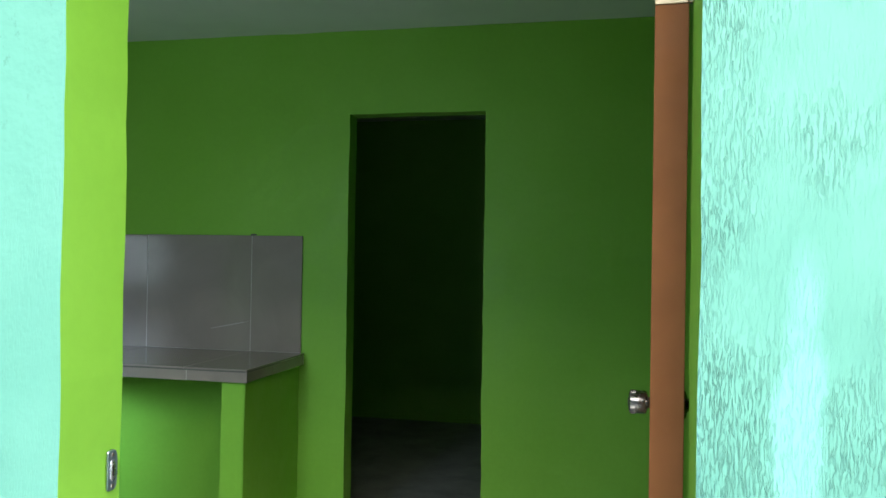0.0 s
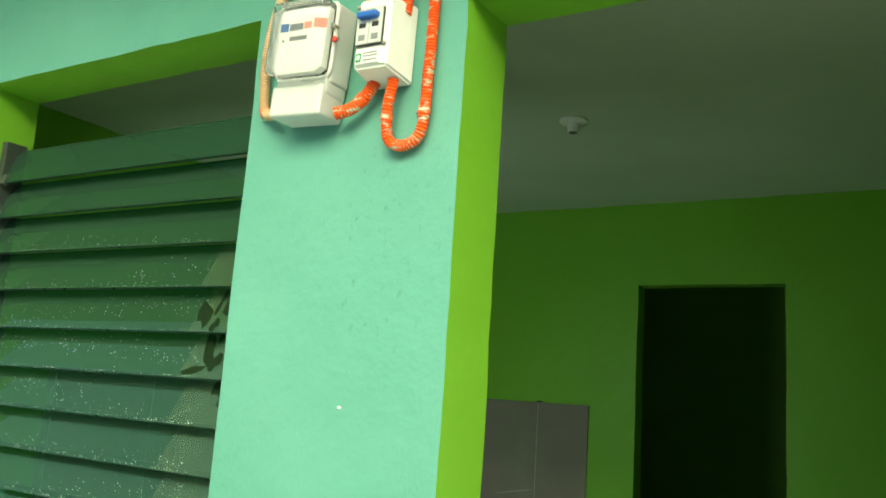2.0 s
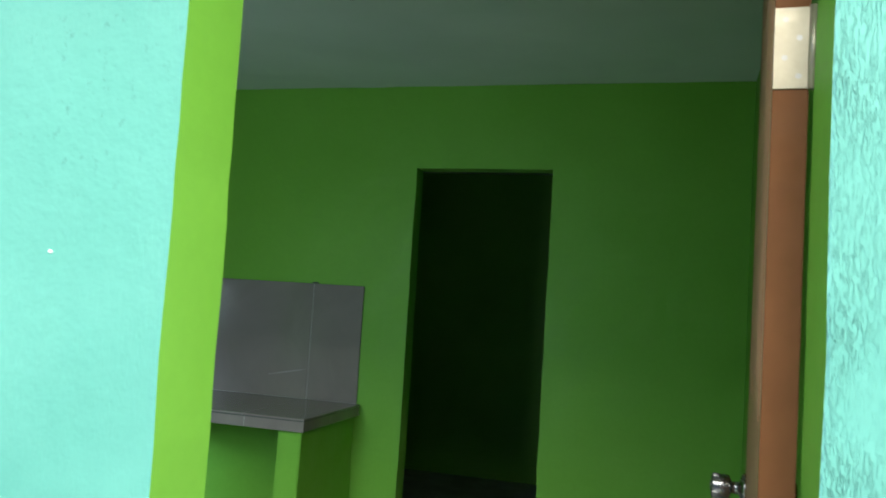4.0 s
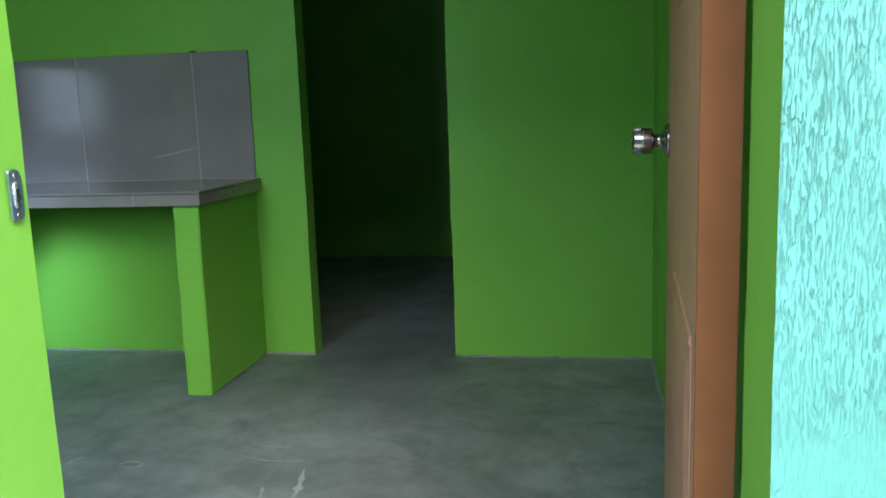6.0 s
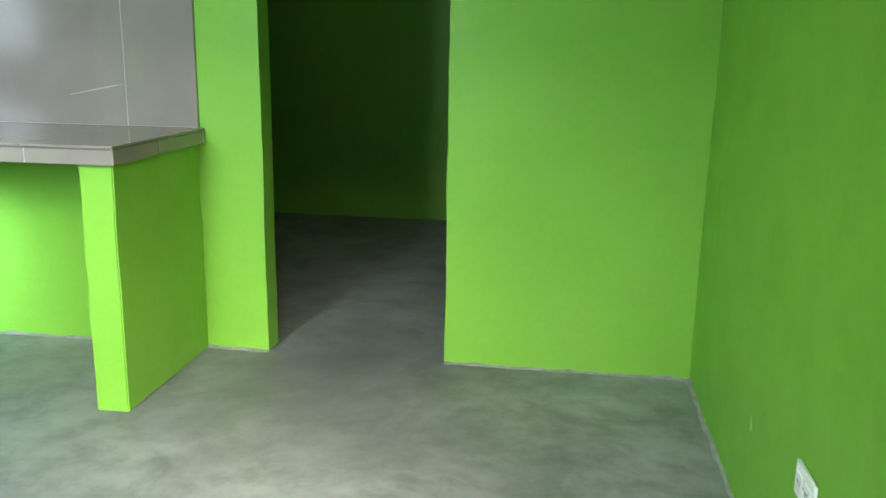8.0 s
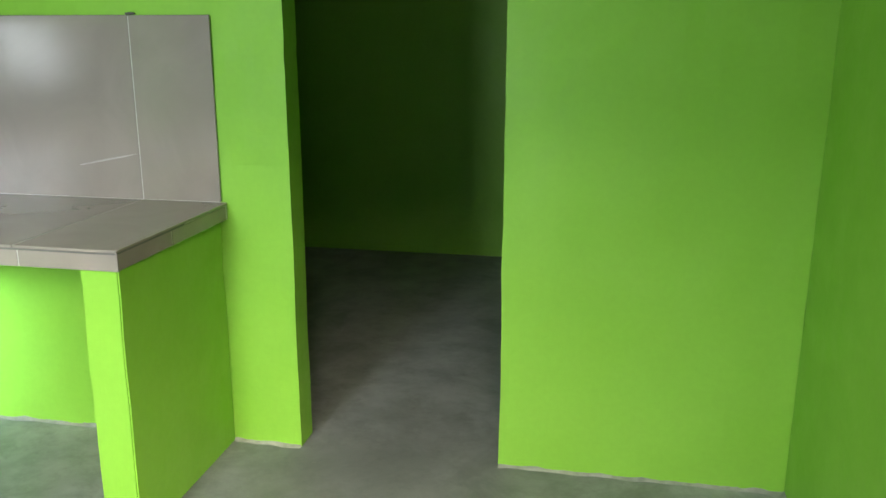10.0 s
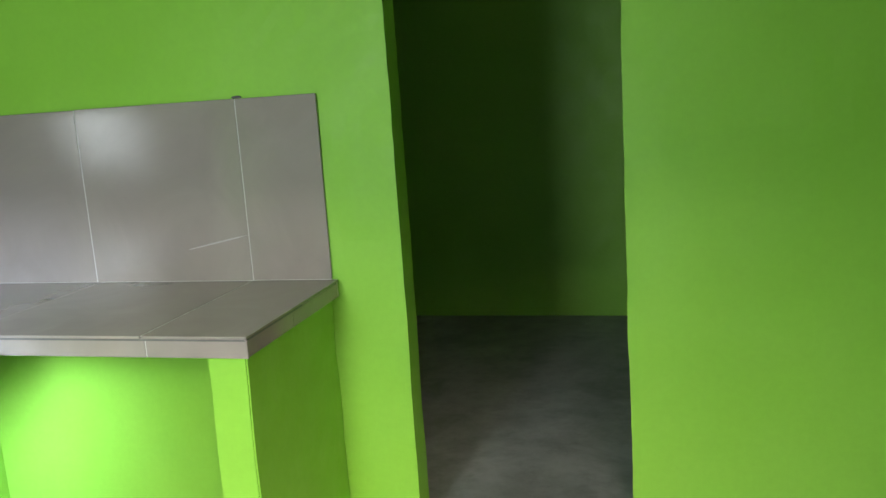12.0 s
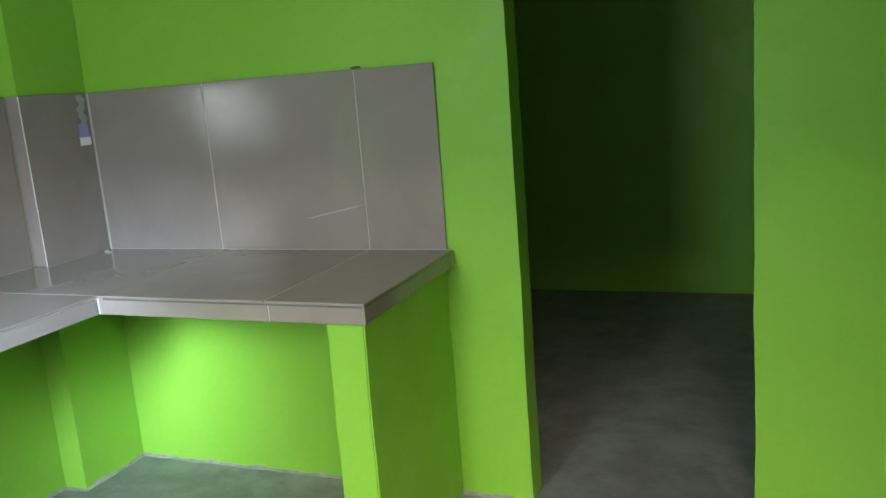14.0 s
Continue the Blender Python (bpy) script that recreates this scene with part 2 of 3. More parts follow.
GREEN = green_paint()
AQUA = turquoise_plaster()
CEMENT = concrete_floor()
CEILING = ceiling_paint()
TILE = glazed_tile()
GROUT = plain("pale_grout", (0.38, 0.365, 0.345), 0.85, relief=0.001)
MORTAR = plain("grey_mortar", (0.09, 0.09, 0.085), 0.9, relief=0.003)
PALE_CEMENT = plain("pale_cement", (0.26, 0.27, 0.245), 0.85, vary=0.2, size=25, relief=0.002)
WOOD = door_wood()
LIPPING = plain("red_brown_edge_lipping", (0.160, 0.066, 0.026), 0.6, spec=0.08, vary=0.1, size=12)
STEEL = plain("brushed_steel", (0.33, 0.31, 0.29), 0.24, 1.0, vary=0.06, size=60)
DARK_STEEL = plain("dark_steel", (0.16, 0.15, 0.14), 0.35, 1.0)
BRASS = plain("pale_brass_plated_hinge", (0.36, 0.31, 0.22), 0.42, 0.6, vary=0.08, size=50)
SCREW = plain("screw_metal", (0.35, 0.33, 0.30), 0.4, 1.0)
WHITE_PLASTIC = plain("white_plastic", (0.78, 0.79, 0.78), 0.35, vary=0.03)
GREY_PLASTIC = plain("light_grey_plastic", (0.56, 0.58, 0.58), 0.38, vary=0.04)
BLACK = plain("black_plastic", (0.02, 0.02, 0.02), 0.4)
BLUE = plain("blue_plastic", (0.02, 0.12, 0.50), 0.35)
RED = plain("red_plastic", (0.55, 0.05, 0.04), 0.4)
GREEN_INK = plain("green_ink", (0.03, 0.28, 0.12), 0.5)
GREY_INK = plain("grey_ink", (0.22, 0.23, 0.25), 0.6)
PINK_INK = plain("pale_red_ink", (0.72, 0.30, 0.26), 0.6)
BLUE_INK = plain("blue_ink", (0.10, 0.19, 0.45), 0.6)
PAPER = plain("white_label_paper", (0.82, 0.83, 0.82), 0.6, vary=0.02)
VIOLET = plain("faded_violet_print", (0.30, 0.29, 0.52), 0.5)
ORANGE = flecked("orange_conduit_plastic", (0.80, 0.098, 0.016), (0.42, 0.62, 0.50))
SPLASHED = plain("paint_splashed_clip", (0.42, 0.62, 0.48), 0.5, vary=0.2, size=90)
BEIGE = plain("bleached_orange_conduit", (0.62, 0.42, 0.26), 0.5, vary=0.15, size=18)
ALUMINIUM = plain("dark_aluminium", (0.035, 0.045, 0.04), 0.5, 0.0)
BOUNCE_CEMENT = plain("pale_bounce_cement", (0.50, 0.505, 0.47), 0.8, vary=0.15, size=6, relief=0.003)
SOIL = plain("packed_ground", (0.42, 0.40, 0.36), 0.9, vary=0.2, size=2.0, relief=0.02)
TROWEL = plain("pale_trowel_ridge", (0.31, 0.325, 0.305), 0.7, vary=0.15, size=30)
PALE_SMEAR = plain("dried_grout_smear", (0.34, 0.32, 0.305), 0.6)
SCUFF = plain("pale_scuffed_paint", (0.30, 0.55, 0.14), 0.7, size=40)
GLASS = louvre_glass()
FILM = reflection_film()
RAIN = plain("dried_rain_specks", (0.34, 0.40, 0.36), 0.6)
GLASS_EDGE = plain("dark_green_glass_edge", (0.008, 0.030, 0.020), 0.3)
LEAF = plain("dark_leaf_reflection", (0.012, 0.025, 0.012), 1.0, spec=0.0)
CHROME = plain("worn_chrome", (0.24, 0.31, 0.38), 0.32, 0.8, vary=0.08, size=70)
BRIGHT_CHROME = plain("bright_chrome", (0.62, 0.66, 0.72), 0.25, 0.9, vary=0.06, size=70)
COVER = clear_cover()


# ---- building blocks ----
def link(name, bm, mats, parent=None, smooth=False):
    me = bpy.data.meshes.new(name)
    bm.normal_update()
    bm.to_mesh(me)
    bm.free()
    for m in mats if isinstance(mats, (list, tuple)) else (mats,):
        me.materials.append(m)
    if smooth:
        for f in me.polygons:
            f.use_smooth = True
    ob = new(name, me)
    if parent:
        ob.parent = parent
    return ob


def part(name, bm, mat, parent, label="", smooth=False):
    ob = link(name, bm, mat, parent, smooth)
    return tagged(ob, label) if label else ob


def block(x0, x1, y0, y1, z0, z1, bevel=0.0, segments=2, bm=None):
    """A box, with its edges rounded by bevel."""
    one = bmesh.new()
    bmesh.ops.create_cube(one, size=1)
    for v in one.verts:
        v.co = Vector(((x0 + x1) / 2 + v.co.x * (x1 - x0), (y0 + y1) / 2 + v.co.y * (y1 - y0), (z0 + z1) / 2 + v.co.z * (z1 - z0)))
    if bevel:
        bmesh.ops.bevel(one, geom=one.edges[:], offset=bevel, segments=segments, profile=0.6, affect="EDGES")
    if bm is None:
        return one
    return join(bm, one)


def join(bm, other):
    me = bpy.data.meshes.new("join")
    other.to_mesh(me)
    other.free()
    bm.from_mesh(me)
    bpy.data.meshes.remove(me)
    return bm


def lathe(profile, axis="Z", at=(0, 0, 0), steps=32):
    """A turned shape from (radius, along) pairs."""
    bm = bmesh.new()
    rings = []
    for r, h in profile:
        ring = []
        for i in range(steps):
            a = 2 * math.pi * i / steps
            c, s = r * math.cos(a), r * math.sin(a)
            co = {"Z": (c, s, h), "X": (h, c, s), "Y": (s, h, c)}[axis]
            ring.append(bm.verts.new(Vector(co) + Vector(at)))
        rings.append(ring)
    for a, b in zip(rings, rings[1:]):
        for i in range(steps):
            bm.faces.new((a[i], a[(i + 1) % steps], b[(i + 1) % steps], b[i]))
    bm.faces.new(rings[0][::-1])
    bm.faces.new(rings[-1])
    bmesh.ops.recalc_face_normals(bm, faces=bm.faces[:])
    return bm


def smooth_line(points, step):
    """Even points along a Catmull-Rom curve through points."""
    pts = [Vector(p) for p in points]
    pts = [2 * pts[0] - pts[1]] + pts + [2 * pts[-1] - pts[-2]]
    dense = []
    for a, b, c, d in zip(pts, pts[1:], pts[2:], pts[3:]):
        for i in range(40):
            t = i / 40
            dense.append(0.5 * (2 * b + (c - a) * t + (2 * a - 5 * b + 4 * c - d) * t * t + (3 * b - a - 3 * c + d) * t ** 3))
    dense.append(pts[-2])
    out, left = [dense[0]], step
    for a, b in zip(dense, dense[1:]):
        gap = (b - a).length
        while gap > left:
            a = a + (b - a) * (left / gap)
            out.append(a.copy())
            gap = (b - a).length
            left = step
        left -= gap
    return out


def tube(points, radius, pitch=0.0, ridge=0.0, sides=14):
    """A round pipe through points; with pitch, ribbed like corrugated conduit."""
    bm = bmesh.new()
    line = smooth_line(points, pitch / 4 if pitch else 0.01)
    rings, side = [], None
    for i, p in enumerate(line):
        d = (line[min(i + 1, len(line) - 1)] - line[max(i - 1, 0)]).normalized()
        side = (side - d * side.dot(d)).normalized() if side else d.orthogonal().normalized()
        up = d.cross(side)
        r = radius + (ridge * (0.5, 1.0, 0.5, -0.5)[i % 4] if pitch else 0)
        rings.append([bm.verts.new(p + r * (math.cos(2 * math.pi * k / sides) * side + math.sin(2 * math.pi * k / sides) * up)) for k in range(sides)])
    for a, b in zip(rings, rings[1:]):
        for k in range(sides):
            bm.faces.new((a[k], a[(k + 1) % sides], b[(k + 1) % sides], b[k]))
    bm.faces.new(rings[0][::-1])
    bm.faces.new(rings[-1])
    bmesh.ops.recalc_face_normals(bm, faces=bm.faces[:])
    return bm


def cuts(lo, hi, step, marks):
    """Even breakpoints from lo to hi that also hit marks."""
    keys = sorted({lo, hi, *[m for m in marks if lo < m < hi]})
    out = []
    for a, b in zip(keys, keys[1:]):
        k = max(1, round((b - a) / step))
        out += [a + (b - a) * i / k for i in range(k)]
    return out + [hi]


def holed_wall(u0, u1, z0, z1, v0, v1, holes, along="x", step=0.06, wave=0.003, mats=(0, 0, 0)):
    """A slab from v0 to v1 thick with openings (u0, u1, z0, z1) through it, its plaster slightly uneven.
    mats: material numbers of the v0 face, the v1 face and the edges."""
    us = cuts(u0, u1, step, [h[0] for h in holes] + [h[1] for h in holes])
    zs = cuts(z0, z1, step, [h[2] for h in holes] + [h[3] for h in holes])
    bm = bmesh.new()
    made = {}

    def vert(i, j, k):
        if (i, j, k) not in made:
            u, z, v = us[i], zs[j], (v0, v1)[k]
            w = noise.noise_vector(Vector((u * 5.0, z * 5.0, v * 3.0))) * wave + noise.noise_vector(Vector((u * 17.0, z * 17.0, v))) * wave * 0.5
            if z in (z0, z1):
                w.y = 0
            u, v, z = u + w.x, v + w.z, z + w.y
            made[i, j, k] = bm.verts.new((u, v, z) if along == "x" else (v, u, z))
        return made[i, j, k]

    def solid(i, j):
        if not (0 <= i < len(us) - 1 and 0 <= j < len(zs) - 1):
            return False
        u, z = (us[i] + us[i + 1]) / 2, (zs[j] + zs[j + 1]) / 2
        return not any(a < u < b and c < z < d for a, b, c, d in holes)

    for i in range(len(us) - 1):
        for j in range(len(zs) - 1):
            if not solid(i, j):
                continue
            quads = [(((i, j, 0), (i + 1, j, 0), (i + 1, j + 1, 0), (i, j + 1, 0)), mats[0]),
                     (((i, j, 1), (i, j + 1, 1), (i + 1, j + 1, 1), (i + 1, j, 1)), mats[1])]
            for di, dj, a, b in ((-1, 0, (i, j), (i, j + 1)), (1, 0, (i + 1, j + 1), (i + 1, j)), (0, -1, (i + 1, j), (i, j)), (0, 1, (i, j + 1), (i + 1, j + 1))):
                if not solid(i + di, j + dj):
                    quads.append(((( *a, 0), (*b, 0), (*b, 1), (*a, 1)), mats[2]))
            for q, mat in quads:
                f = bm.faces.new([vert(*c) for c in q])
                f.material_index = mat
    bmesh.ops.recalc_face_normals(bm, faces=bm.faces[:])
    return bm


# ---- the setting ----
LEFT, RIGHT, TOP = -1.772, 1.620, 2.525      # side walls, ceiling
OUT, IN = -3.05, -2.92                        # faces of the front wall
BACK, FAR = 0.112, 2.73                       # rear face of the middle wall, end of the back room
DOOR = (0.70, 1.472, -0.1, 2.10)
WINDOW = (-0.61, 0.262, 0.86, 2.136)
COUNTER, EDGE = 0.876, 0.817                  # worktop height, underside of its rim
SPLASH = 1.478


def structure(name, bm, mats, label, category="wall"):
    return tagged(link(name, bm, mats), label, category, kind="structure")


def sheet(x0, x1, y0, y1, z0, z1, step=0.25, wave=0.0):
    bm = holed_wall(x0, x1, y0, y1, z0, z1, [], "x", step, wave)
    for v in bm.verts:
        v.co = Vector((v.co.x, v.co.z, v.co.y))
    bmesh.ops.recalc_face_normals(bm, faces=bm.faces[:])
    return bm


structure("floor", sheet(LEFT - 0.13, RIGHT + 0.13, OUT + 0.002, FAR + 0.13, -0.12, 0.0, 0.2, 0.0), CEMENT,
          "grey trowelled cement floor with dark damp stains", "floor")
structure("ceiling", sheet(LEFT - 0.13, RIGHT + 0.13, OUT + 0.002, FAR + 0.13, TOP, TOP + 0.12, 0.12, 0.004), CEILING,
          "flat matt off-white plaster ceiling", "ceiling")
structure("wall_front", holed_wall(LEFT - 2.2, RIGHT + 2.6, -0.12, 3.05, OUT, IN, [(DOOR[0], DOOR[1], -0.2, DOOR[3]), WINDOW], "x", 0.06, 0.003, (0, 1, 1)),
          (AQUA, GREEN), "turquoise rough-plastered front wall with lime green reveals")
structure("wall_middle", holed_wall(LEFT, RIGHT, 0.0, TOP, 0.0, BACK, [(0.0, 0.703, -0.1, 2.10)], "x", 0.05, 0.0035), GREEN,
          "lime green painted partition wall with an open doorway")
structure("wall_left", holed_wall(IN, FAR, 0.0, TOP, LEFT - 0.13, LEFT, [], "y", 0.08, 0.003), GREEN, "lime green painted plaster side wall")
structure("wall_right", holed_wall(IN, FAR, 0.0, TOP, RIGHT, RIGHT + 0.13, [], "y", 0.08, 0.003), GREEN, "lime green painted plaster side wall by the door")
structure("wall_far", holed_wall(LEFT, RIGHT, 0.0, TOP, FAR, FAR + 0.13, [], "x", 0.1, 0.003), GREEN, "lime green end wall of the unlit back room")
structure("wall_pilaster", holed_wall(-0.314, -0.001, 0.0, TOP, LEFT + 0.001, -1.667, [], "y", 0.06, 0.003), GREEN, "lime green column casing in the kitchen corner")

# outside
g = bmesh.new()
bmesh.ops.create_grid(g, x_segments=60, y_segments=60, size=300)
for v in g.verts:
    v.co.z = -0.13
structure("ground", g, SOIL, "packed bare earth yard in front of the house", "ground")
structure("bounce_slab", sheet(-4.0, 4.2, -5.2, OUT - 0.002, -0.125, -0.02, 0.3), BOUNCE_CEMENT, "unseen pale cement slab that bounces light in at the front door", "porch")
structure("overhead_shade", sheet(-4.0, 1.40, -3.95, OUT - 0.002, 2.78, 2.90, 0.2, 0.004), GREEN, "unseen lime green slab added to shade the front wall from above", "roof")
structure("sky_block_wall", holed_wall(-14, 14, -0.13, 3.9, -9.2, -9.05, [], "x", 0.5, 0.004), PALE_CEMENT, "unseen plain grey cement wall added to block low sky light")


# ---- kitchen counter ----
def pier():
    """The plastered slab leg that carries the counter's free end."""
    bm = block(-0.362, -0.250, -0.615, -0.003, 0.0, EDGE)
    bmesh.ops.subdivide_edges(bm, edges=bm.edges[:], cuts=7, use_grid_fill=True)
    for v in bm.verts:
        w = noise.noise_vector(v.co * 6.0) * 0.004
        v.co += Vector((w.x, w.y if v.co.y < -0.1 else 0, 0))
        v.co.y -= 0.012 * (1 - v.co.z / EDGE) * (v.co.y < -0.3)
    bmesh.ops.bevel(bm, geom=[e for e in bm.edges if len(e.link_faces) == 2 and e.calc_face_angle() > 1.0], offset=0.004, segments=2, affect="EDGES")
    return tagged(link("counter_leg", bm, GREEN), "lime green plastered masonry leg under the counter", "counter leg")


def tile_mesh(w, d, h, bevel=0.0016):
    """One tile, standing at the origin's corner: w by d by h."""
    bm = block(0, w, 0, d, 0, h, bevel, 1)
    me = bpy.data.meshes.new("tile")
    bm.normal_update()
    bm.to_mesh(me)
    bm.free()
    me.materials.append(TILE)
    return me


TILES = {}


def tile(parent, x, y, z, w, d, h, name="tile"):
    key = (round(w, 4), round(d, 4), round(h, 4))
    if key not in TILES:
        TILES[key] = tile_mesh(*key)
    ob = new(name, TILES[key])
    ob.location = (x, y, z)
    ob.rotation_euler = [random.uniform(-0.0012, 0.0012) for _ in range(3)]
    ob.parent = parent
    return ob


ARM = -2.02          # the left arm of the L runs this far towards the front wall
FRONT, END, ARMX = -0.660, -0.219, -1.104
J = 0.0030           # joint width
pier()

bm = bmesh.new()
corner = [(LEFT + 0.002, -0.004), (LEFT + 0.002, ARM), (ARMX - 0.006, ARM), (ARMX - 0.006, FRONT + 0.006), (END - 0.006, FRONT + 0.006), (END - 0.006, -0.004)]
low = [bm.verts.new((x, y, EDGE + 0.001)) for x, y in corner]
high = [bm.verts.new((x, y, COUNTER - 0.0012)) for x, y in corner]
bm.faces.new(low[::-1])
bm.faces.new(high)
for i in range(6):
    k = (i + 1) % 6
    bm.faces.new((low[i], low[k], high[k], high[i]))
bmesh.ops.recalc_face_normals(bm, faces=bm.faces[:])
counter = tagged(link("worktop", bm, GROUT), "grey glazed tile worktop in an L along two walls", "worktop")
T = 0.008
xs = [END, -0.525, -1.1255]
for a, b in zip(xs, xs[1:]):
    tile(counter, b + J, FRONT, COUNTER - T, a - b - J, 0.66 - 0.0145, T)
ys = [-0.014, FRONT, FRONT - 0.6, FRONT - 1.2, ARM]
for a, b in zip(ys, ys[1:]):
    tile(counter, LEFT + 0.016, b + J, COUNTER - T, ARMX - LEFT - 0.016 - J * 0.5, a - b - J, T)
# rim strips
RIM = COUNTER - T - 0.003 - EDGE
for a, b in ((END - 0.0, -0.513), (-0.513, ARMX)):
    tile(counter, b + J / 2, FRONT + 0.004, EDGE, a - b - J, 0.009, RIM, "rim_tile")
for a, b in ((-0.0155, -0.37), (-0.37, FRONT + 0.012)):
    tile(counter, END - 0.013, b + J / 2, EDGE, 0.009, a - b - J, RIM, "rim_tile")
for a, b in ((FRONT, FRONT - 0.6), (FRONT - 0.6, FRONT - 1.2), (FRONT - 1.2, ARM)):
    tile(counter, ARMX - 0.013, b + J / 2, EDGE, 0.009, a - b - J, RIM, "rim_tile")

# dark strips for the shade in the open joint under the top tiles at the free end
for x0, x1, y0, y1 in ((ARMX + 0.02, END - 0.006, FRONT + 0.0026, FRONT + 0.0046), (END - 0.0046, END - 0.0026, FRONT + 0.006, -0.30)):
    part("open_joint_shade", block(x0, x1, y0, y1, COUNTER - T - 0.0055, COUNTER - T - 0.0004), MORTAR, counter, "dark strip for the shade in the open joint")

# splashback: back wall, then the column casing, then the side wall
bm = block(-1.664, -0.243, -0.0123, -0.0045, COUNTER - 0.004, SPLASH - 0.003)
block(-1.6665, -1.6558, -0.3145, -0.0125, COUNTER - 0.004, SPLASH - 0.003, bm=bm)
block(LEFT + 0.003, LEFT + 0.0528, ARM + 0.01, -0.331, COUNTER - 0.004, SPLASH - 0.003, bm=bm)
splash = tagged(link("splashback", bm, GROUT), "grey glazed tile splashback with pale grout joints", "splashback")
H = SPLASH - COUNTER
for a, b in ((-0.2405, -0.523), (-0.523, -1.127), (-1.127, -1.652)):
    tile(splash, b + J, -0.0135, COUNTER + 0.001, a - b - J, 0.008, H - random.uniform(0, 0.003))
tile(splash, -1.6635, -0.323, COUNTER + 0.001, 0.009, 0.307, H)
tile(splash, LEFT + 0.055, -0.324, COUNTER + 0.001, 0.057, 0.008, H)
for x, y, w, mat in ((-1.6555, -0.3245, 0.0020, PAPER), (LEFT + 0.0555, -0.3275, 0.0016, GROUT)):
    part("corner_grout", block(x, x + w, y, y + w, COUNTER + 0.001, SPLASH - 0.001, 0.0005, 1), mat, splash, "pale grouted tile corner")
for a, b in ((-0.3265, -0.924), (-0.924, -1.524), (-1.524, ARM + 0.01)):
    tile(splash, LEFT + 0.045, b + J, COUNTER + 0.001, 0.009, a - b - J, H)


# ---- the entrance door ----
def door():
    """A brown pressed-panel door on the right-hand jamb, swung fully in; local x runs from hinge to free edge."""
    W, D, Z0, Z1 = 0.752, 0.040, 0.012, 2.085
    hub = new("door_1")
    hub.matrix_world = pose(1.4665, -2.915, 0, 0, 0, 86.7)
    tagged(hub, "brown wood-grain panel door standing wide open", "door", kind="structure")
    leaf = part("door_leaf", block(0.0035, W, 0, D, Z0, Z1, 0.0025), WOOD, hub)
    part("edge_lipping", block(0, 0.006, -0.0004, D + 0.0004, Z0, Z1, 0.0015), LIPPING, hub, "red-brown edge strip")

    def panel(x0, x1, z0, za, zb):
        """A raised field inside a half-round bead; its top edge slopes from za to zb."""
        edge = [(x0, z0), (x1, z0), (x1, zb), (x0, za)]
        bead = bmesh.new()
        for side, ((ax, az), (bx, bz)) in enumerate(zip(edge, edge[1:] + edge[:1])):
            k = 0.75 if side == 2 else 0.35
            d = Vector((bx - ax, bz - az)).normalized()
            s = Vector((-d.y, d.x))
            rows = []
            for px, pz in ((ax, az), (bx, bz)):
                ext = 0.001 if (px, pz) == (ax, az) else -0.001
                ring = []
                for off, h in ((-0.007, -0.001), (-0.005, 0.003), (0.0, 0.0045), (0.005, 0.003), (0.007, -0.001)):
                    ring.append(bead.verts.new((px + d.x * ext + s.x * off, D + h * k, pz + d.y * ext + s.y * off)))
                rows.append(ring)
            for k in range(4):
                bead.faces.new((rows[0][k], rows[0][k + 1], rows[1][k + 1], rows[1][k]))
            for ring in rows:
                bead.faces.new(ring)
        bmesh.ops.recalc_face_normals(bead, faces=bead.faces[:])
        part("panel_bead", bead, WOOD, leaf)
        inset = 0.045
        field = bmesh.new()
        lo = [(x0 + 0.018, z0 + 0.018), (x1 - 0.018, z0 + 0.018), (x1 - 0.018, zb - 0.018), (x0 + 0.018, za - 0.018)]
        hi = [(x0 + inset, z0 + inset), (x1 - inset, z0 + inset), (x1 - inset, zb - inset), (x0 + inset, za - inset)]
        a = [field.verts.new((x, D - 0.001, z)) for x, z in lo]
        b = [field.verts.new((x, D + 0.004, z)) for x, z in hi]
        field.faces.new(b)
        for k in range(4):
            field.faces.new((a[k], a[(k + 1) % 4], b[(k + 1) % 4], b[k]))
        bmesh.ops.recalc_face_normals(field, faces=field.faces[:])
        part("panel_field", field, WOOD, leaf)

    panel(0.068, 0.445, 0.14, 0.898, 0.896)
    panel(0.068, 0.445, 1.30, 1.93, 1.93)
    # knob set, both faces
    kx, kz = W - 0.058, 1.092
    for s, y in ((1, D), (-1, 0.0)):
        knob = part("door_knob", lathe([(0.030, y), (0.030, y + s * 0.003), (0.027, y + s * 0.008), (0.013, y + s * 0.012), (0.011, y + s * 0.026)] + (
            [(0.0165, y + 0.028), (0.0222, y + 0.030), (0.0235, y + 0.033), (0.0235, y + 0.059), (0.0226, y + 0.0625), (0.019, y + 0.0645)] if s > 0 else
            [(0.016, y - 0.032), (0.024, y - 0.040), (0.022, y - 0.052)]), "Y", (kx, 0, kz), 48), STEEL, hub, "round brushed steel door knob", True)
        if s > 0:
            ring = bmesh.new()
            for i in range(26):
                a = 2 * math.pi * i / 26
                rib = block(-0.0011, 0.0011, y + 0.050, y + 0.0615, 0.0224, 0.0246, 0.0004, 1)
                bmesh.ops.rotate(rib, cent=(0, 0, 0), matrix=Matrix.Rotation(a, 3, "Y"), verts=rib.verts[:])
                bmesh.ops.translate(rib, vec=(kx, 0, kz), verts=rib.verts[:])
                join(ring, rib)
            part("knurling", ring, STEEL, knob)
            part("keyhole_disc", lathe([(0.009, y + 0.0638), (0.009, y + 0.066), (0.007, y + 0.0665)], "Y", (kx, 0, kz), 24), DARK_STEEL, knob)
    part("latch_plate", block(W - 0.0005, W + 0.0012, 0.008, 0.032, kz - 0.028, kz + 0.028, 0.0005), STEEL, hub)
